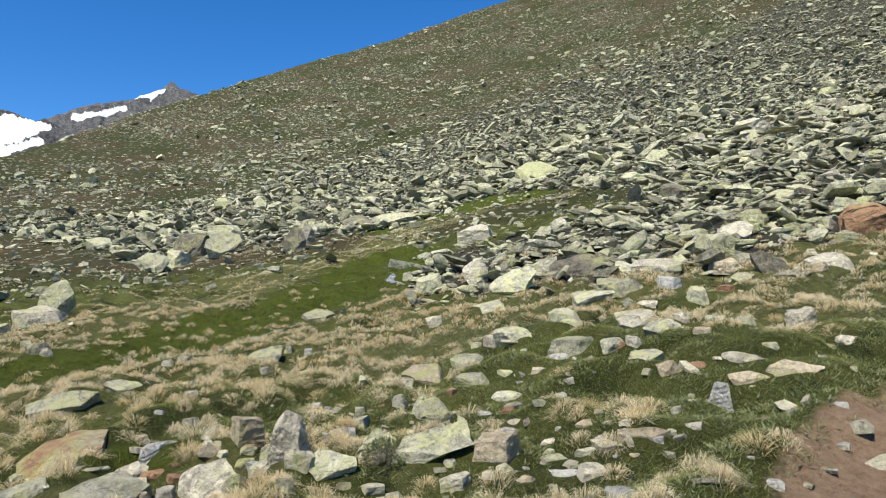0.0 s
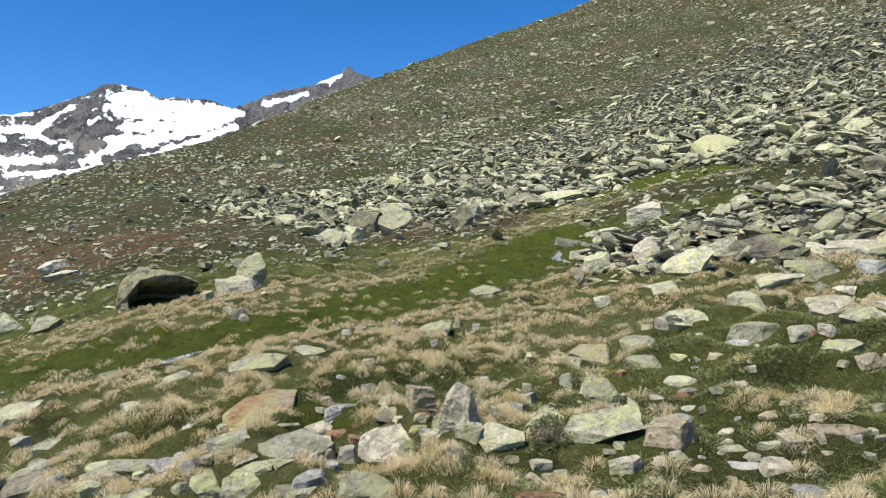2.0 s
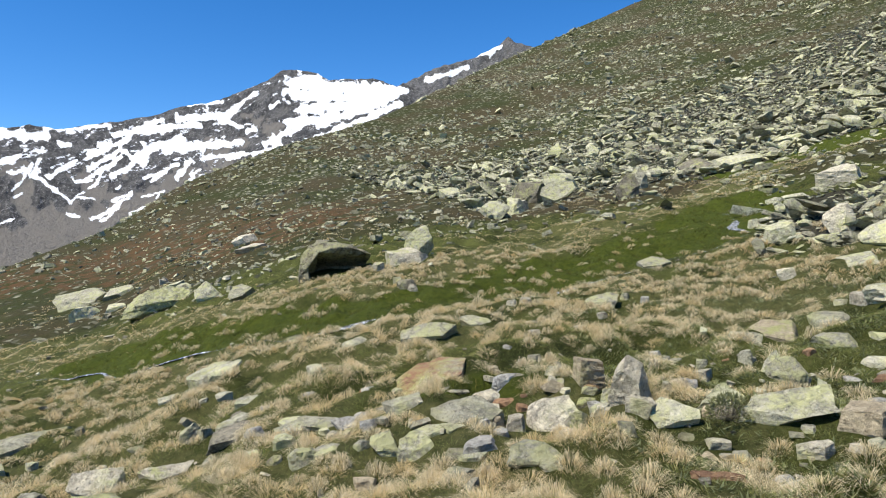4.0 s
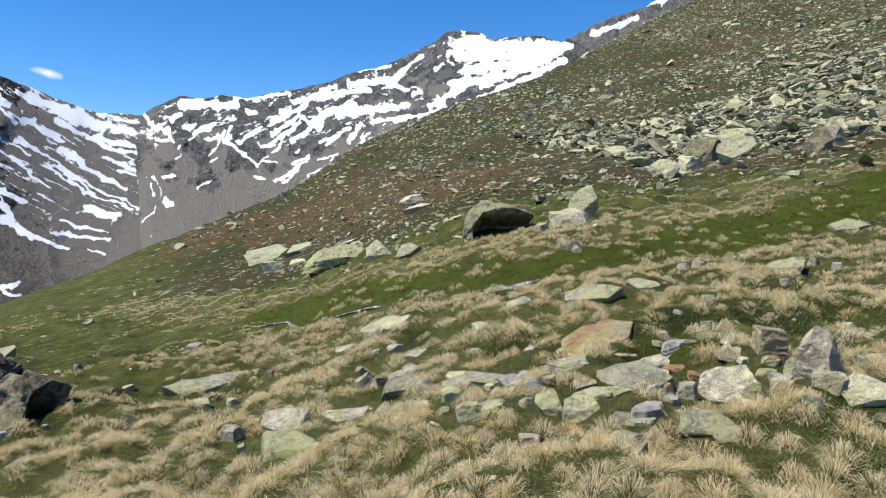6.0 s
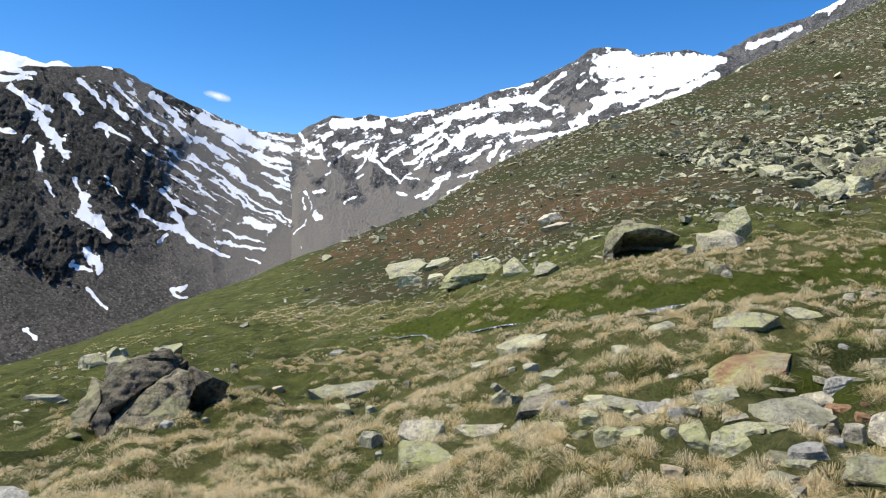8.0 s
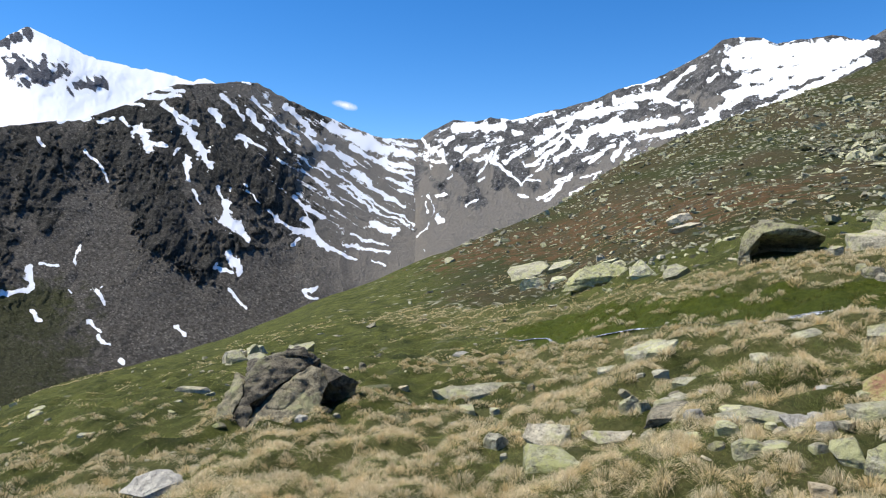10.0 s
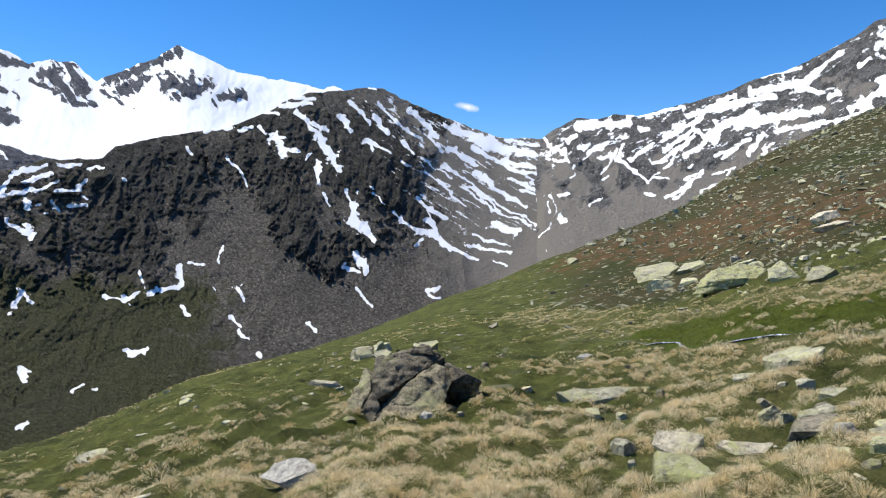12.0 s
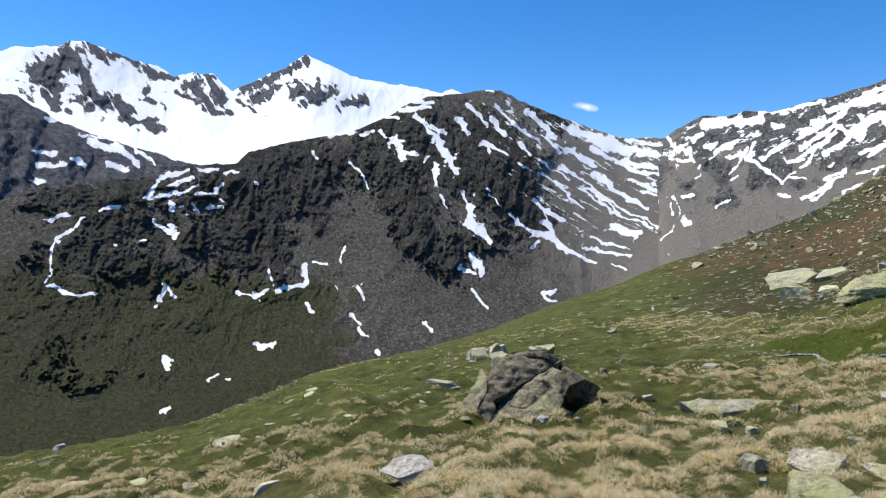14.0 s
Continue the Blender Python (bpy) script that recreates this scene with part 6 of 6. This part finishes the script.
def stones_mesh(name, x, y, size, flat, material, sink=0.25, moulds=MOULDS, pile=0.0, lean=0.28):
    z = ground_z(x, y)
    verts, faces, start = [], [], 0
    n = len(x)
    a = rng.uniform(0, 2 * np.pi, n)
    tilt, roll = rng.normal(0, lean, n), rng.normal(0, lean, n)
    lift = rng.uniform(0, pile, n)
    long, deep = rng.uniform(0.9, 1.85, n), rng.uniform(0.6, 1.0, n)
    for k in range(n):
        v, f = moulds[k % len(moulds)]
        v = v * (size[k] * long[k], size[k] * deep[k], size[k] * flat[k])
        ct, st, cr, sr, ca, sa = math.cos(tilt[k]), math.sin(tilt[k]), math.cos(roll[k]), math.sin(roll[k]), math.cos(a[k]), math.sin(a[k])
        m = np.array([[ca, -sa, 0], [sa, ca, 0], [0, 0, 1]]) @ np.array([[1, 0, 0], [0, ct, -st], [0, st, ct]]) @ np.array([[cr, 0, sr], [0, 1, 0], [-sr, 0, cr]])
        verts.append(v @ m.T + (x[k], y[k], z[k] + size[k] * flat[k] * (0.5 - sink) + lift[k] * size[k]))
        faces.append(f + start)
        start += len(v)
    return fast_mesh(name, np.concatenate(verts), np.concatenate(faces), material)


x, y = scatter(125000, 12, 165, -76, 4, lambda x, y: scree_share(x, y) * (0.95 - 0.35 * smooth(60, 140, np.hypot(x, y))), 1.35)
d = np.hypot(x, y)
size = np.clip(rng.lognormal(-1.2, 0.6, len(x)), 0.12, 1.7) * (0.55 + 0.42 * smooth(14, 50, d))
size = size * 0.9
for part_of, moulds in ((d < 48, MOULDS), (d >= 48, CHIPS)):
    tagged(new("scree", stones_mesh("scree", x[part_of], y[part_of], size[part_of], rng.uniform(0.1, 0.3, part_of.sum()), SCREE, 0.3, moulds, 0.5, 0.34)),
           "field of broken grey-green lichened rocks", "scree", kind="stuff")
x, y = scatter(72000, 20, 215, -76, 26, lambda x, y: strewn_share(x, y) * (1 - 0.7 * scree_share(x, y)), 1.3)
size = np.clip(rng.lognormal(-1.42, 0.64, len(x)), 0.08, 1.5) * (0.62 + 0.58 * smooth(30, 110, np.hypot(x, y)))
tagged(new("scattered_stones", stones_mesh("scattered_stones", x, y, size, rng.uniform(0.14, 0.4, len(x)), SCREE, 0.25, CHIPS)), "stones scattered over the brown upper slope", "stones", kind="stuff")


def pebble_share(x, y):
    az, d = np.degrees(np.arctan2(-x, y)), np.hypot(x, y)
    heap = np.exp(-((x - 1.5) ** 2 + (y - 5.6) ** 2) / 1.6) + np.exp(-((x - 4.0) ** 2 + (y - 4.2) ** 2) / 2.0)
    right = smooth(-24, -40, az) * smooth(4, 7, d)
    return np.clip(0.07 + 0.8 * heap + 0.1 * right + 0.2 * zones(x, y)[2], 0, 1) * (1 - 0.9 * zones(x, y)[1])


x, y = scatter(10000, 3.6, 34, -75, 62, pebble_share, 1.5)
size = np.clip(rng.lognormal(-2.1, 0.5, len(x)), 0.05, 0.45) * (0.8 + 0.5 * smooth(6, 25, np.hypot(x, y)))
tagged(new("small_stones", stones_mesh("small_stones", x, y, size, rng.uniform(0.14, 0.34, len(x)), PEBBLE, 0.2, CHIPS)), "small grey and tan stones lying in the turf", "stones", kind="stuff")


# ---- grass ----
def blades(name, x, y, per, height, spread, width, bend, material, mound=0.0, bent=True):
    """Tufts of bent blades at the places x, y."""
    n = len(x)
    tuft = np.repeat(np.arange(n), per)
    m = len(tuft)
    a, out = rng.uniform(0, 2 * np.pi, m), np.sqrt(rng.random(m))
    r = spread[tuft] * out * (0.6 if bent else 1.0)
    bx, by = x[tuft] + r * np.cos(a), y[tuft] + r * np.sin(a)
    bz = ground_z(bx, by) - 0.01 + mound * height[tuft] * (1 - out * out)
    heading = a + rng.normal(0, 0.5, m)
    tall = height[tuft] * rng.uniform(0.55, 1.2, m) * (1 - 0.4 * out)
    lean = bend * spread[tuft] * rng.uniform(0.3, 1.05, m) * (0.3 + 0.7 * out)
    w = width * rng.uniform(0.7, 1.3, m) * (0.7 + 0.05 * np.hypot(bx, by))
    hx, hy = np.cos(heading), np.sin(heading)
    face = rng.uniform(0, np.pi, m)
    sx, sy = np.cos(face) * w / 2, np.sin(face) * w / 2
    mx, my, mz = bx + hx * lean * 0.42, by + hy * lean * 0.42, bz + tall * 0.85
    tx, ty, tz = bx + hx * lean, by + hy * lean, bz + tall * (rng.uniform(-0.1, 0.9, m) if bent else 1.0)
    if not bent:
        v = np.stack([np.stack(p, -1) for p in ((bx - sx, by - sy, bz), (bx + sx, by + sy, bz), (tx, ty, tz))], 1)
        return fast_mesh(name, v.reshape(-1, 3), np.arange(3 * m).reshape(-1, 3), material, (("high", np.tile([0.0, 0.0, 1.0], m)), ("tone", np.repeat(rng.random(n)[tuft], 3))))
    v = np.stack([np.stack(p, -1) for p in ((bx - sx, by - sy, bz), (bx + sx, by + sy, bz), (mx + sx * 0.8, my + sy * 0.8, mz), (mx - sx * 0.8, my - sy * 0.8, mz), (tx, ty, tz))], 1)
    tone = rng.random(n)[tuft]
    f = np.array([[0, 1, 2], [0, 2, 3], [3, 2, 4]])[None] + (np.arange(m) * 5)[:, None, None]
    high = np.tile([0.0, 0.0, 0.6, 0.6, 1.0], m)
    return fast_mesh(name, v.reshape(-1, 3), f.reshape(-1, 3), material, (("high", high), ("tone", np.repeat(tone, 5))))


def off_stones(x, y, room):
    """0 on the stones, 1 on free ground."""
    free = np.ones(np.shape(x))
    for sx, sy, hw, hd, turn in BEDS:
        near = (np.abs(x - sx) < hw + 0.4) & (np.abs(y - sy) < hw + 0.4)
        if near.any():
            c, s = math.cos(radians(turn)), math.sin(radians(turn))
            u, v = (x[near] - sx) * c + (y[near] - sy) * s, (y[near] - sy) * c - (x[near] - sx) * s
            free[near] = np.minimum(free[near], np.hypot(u / (hw + room), v / (hd + room)) > 1)
    return free


def off_water(x, y):
    """0 on the open water, 1 on its banks."""
    return 1 - (1 - smooth(0.2, 0.36, along(STREAM, x, y)[0])) * open_water(x, y)


def straw_here(x, y):
    straw, wet, earth, rust, heath, gravel = zones(x, y)
    return np.clip(straw * 1.0 * (0.3 + 0.8 * (fbm(x / 0.9, y / 0.9, 2, 121) > -0.25)) + 0.3 * (1 - 0.93 * smooth(12, 24, np.hypot(x, y))) * (1 - 0.85 * smooth(8, 22, np.degrees(np.arctan2(-x, y))) * smooth(10, 15, np.hypot(x, y))) * smooth(-46, -22, np.degrees(np.arctan2(-x, y))), 0, 1) * np.maximum(0.08 + 0.92 * smooth(-0.08, 0.22, hummock(x, y) + 0.8 * smooth(13, 24, np.hypot(x, y)) * straw), 0.42 * (1 - smooth(5.2, 6.8, np.hypot(x, y)))) * (1 - earth) * (1 - gravel) * (1 - 0.78 * wet) * off_stones(x, y, 0.06) * off_water(x, y)


def green_here(x, y):
    straw, wet, earth, rust, heath, gravel = zones(x, y)
    return np.clip(1 - straw * 0.4 - wet, 0.05, 1) * (1 - earth) * (1 - gravel) * (1 - smooth(20, 30, np.hypot(x, y))) * off_stones(x, y, 0.02) * off_water(x, y)


def apart(x, y, gap):
    """Thins places out to one in each cell of a grid."""
    cell = np.floor(x / gap).astype(np.int64) * 100003 + np.floor(y / gap).astype(np.int64)
    first = np.unique(cell, return_index=True)[1]
    return x[first], y[first]


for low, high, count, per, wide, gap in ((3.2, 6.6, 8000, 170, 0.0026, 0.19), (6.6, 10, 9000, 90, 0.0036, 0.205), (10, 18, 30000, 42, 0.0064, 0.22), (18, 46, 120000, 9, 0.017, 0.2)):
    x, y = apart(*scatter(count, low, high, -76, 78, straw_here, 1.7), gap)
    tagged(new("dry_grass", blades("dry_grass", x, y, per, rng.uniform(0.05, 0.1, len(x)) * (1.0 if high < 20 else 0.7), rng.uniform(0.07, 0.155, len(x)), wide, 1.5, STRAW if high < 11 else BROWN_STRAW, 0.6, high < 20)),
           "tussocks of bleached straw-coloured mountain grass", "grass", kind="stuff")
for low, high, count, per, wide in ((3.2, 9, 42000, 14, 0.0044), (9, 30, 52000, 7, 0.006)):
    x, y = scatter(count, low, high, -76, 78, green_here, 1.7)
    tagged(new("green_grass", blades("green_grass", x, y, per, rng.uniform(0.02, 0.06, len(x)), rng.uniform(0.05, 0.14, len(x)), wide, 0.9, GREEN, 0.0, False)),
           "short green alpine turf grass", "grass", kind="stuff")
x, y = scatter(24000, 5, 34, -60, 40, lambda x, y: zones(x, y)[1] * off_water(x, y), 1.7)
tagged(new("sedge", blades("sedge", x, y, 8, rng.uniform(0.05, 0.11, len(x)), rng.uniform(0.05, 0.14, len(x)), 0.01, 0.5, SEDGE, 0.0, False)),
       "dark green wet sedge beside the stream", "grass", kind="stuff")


def herb_here(x, y):
    az, d = np.degrees(np.arctan2(-x, y)), np.hypot(x, y)
    straw, wet, earth, rust, heath, gravel = zones(x, y)
    return np.clip(smooth(-18, -32, az) * (0.25 + 0.9 * smooth(-0.3, 0.3, fbm(x / 0.8, y / 0.8, 3, 131))) * (1 - earth) * (1 - 0.7 * straw), 0, 1) * off_stones(x, y, 0.02)


x, y = scatter(15000, 3.2, 13, -76, -14, herb_here, 1.6)
tagged(new("low_herbs", blades("low_herbs", x, y, 9, rng.uniform(0.02, 0.06, len(x)), rng.uniform(0.04, 0.1, len(x)), 0.017, 1.4, HERB, 0.2, False)),
       "low grey-green alpine herbs in the turf", "herbs", kind="stuff")


# ---- a cushion of dark twigs and small leaves between two slabs ----
def dwarf_shrub(x, y, wide, tall):
    rnd = random.Random(12)
    whole = new("dwarf_shrub")
    whole.location = (x, y, bed_z(x, y, 0.1))
    tagged(whole, "small dark grey-green dwarf shrub between lichened slabs", "shrub")
    for name, count, material in (("twigs", 160, DARK), ("foliage", 900, HERB)):
        verts, faces = [], []
        for k in range(count):
            a, e = rnd.uniform(0, 2 * math.pi), math.asin(rnd.uniform(0.05, 1))
            tip = Vector((math.cos(a) * math.cos(e) * wide / 2, math.sin(a) * math.cos(e) * wide / 2, math.sin(e) * tall)) * rnd.uniform(0.75, 1.08)
            across = Vector((rnd.uniform(-1, 1), rnd.uniform(-1, 1), rnd.uniform(-1, 1)))
            root = tip * (0.05 if name == "twigs" else 0.88)
            across = across.normalized() * (0.004 if name == "twigs" else 0.009)
            faces.append([len(verts) + q for q in range(3)])
            verts += [root - across, root + across, tip]
        high = np.tile([0.0, 0.0, 1.0], count)
        part = new(name, fast_mesh(name, verts, faces, material, (("high", high * 0.6), ("tone", high * 0 + 0.8))))
        part.parent = whole
        tagged(part, kind="stuff")


dwarf_shrub(2.93, 4.46, 0.36, 0.2)


# ---- a small cloud far behind the saddle ----
def cloud_material():
    n = Nodes("glowing_cloud", 1.0, 0.0)
    # the sheet emits its white itself, in place of sunlight on the cloud
    glow = n.add("ShaderNodeEmission")
    glow.inputs["Color"].default_value, glow.inputs["Strength"].default_value = (0.93, 0.96, 1.0, 1), 0.9
    clear, both = n.add("ShaderNodeBsdfTransparent"), n.add("ShaderNodeMixShader")
    n.link(n.ramp(n.math("ADD", n.attr("thick"), n.math("MULTIPLY", n.math("SUBTRACT", n.noise(0.012, 5, 0.65, "World"), 0.5), 0.9)), 0.3, 1.0), both.inputs[0])
    n.link(clear.outputs[0], both.inputs[1])
    n.link(glow.outputs[0], both.inputs[2])
    n.link(both.outputs[0], n.tree.nodes["Material Output"].inputs["Surface"])
    return n.mat


u, v = np.meshgrid(np.linspace(-1, 1, 40), np.linspace(-1, 1, 24))
az, el = 29.8 - 2.2 * u, 10.0 + 0.75 * v - 0.45 * u
thick = np.clip(1.15 - np.hypot((u + 0.25) * 1.5, v * 1.5) * 1.1, 0, 1) + 0.4 * np.clip(1 - np.hypot((u - 0.55) * 3, v * 3), 0, 1)
x, y, z = (4700 * q for q in (-np.sin(np.radians(az)), np.cos(np.radians(az)), np.tan(np.radians(el))))
tagged(new("backdrop_cloud", fast_mesh("backdrop_cloud", np.stack([x, y, z], -1).reshape(-1, 3), grid_faces(24, 40), cloud_material(), (("thick", thick),), True)),
       "one small white cloud in the blue sky", "cloud", kind="structure")
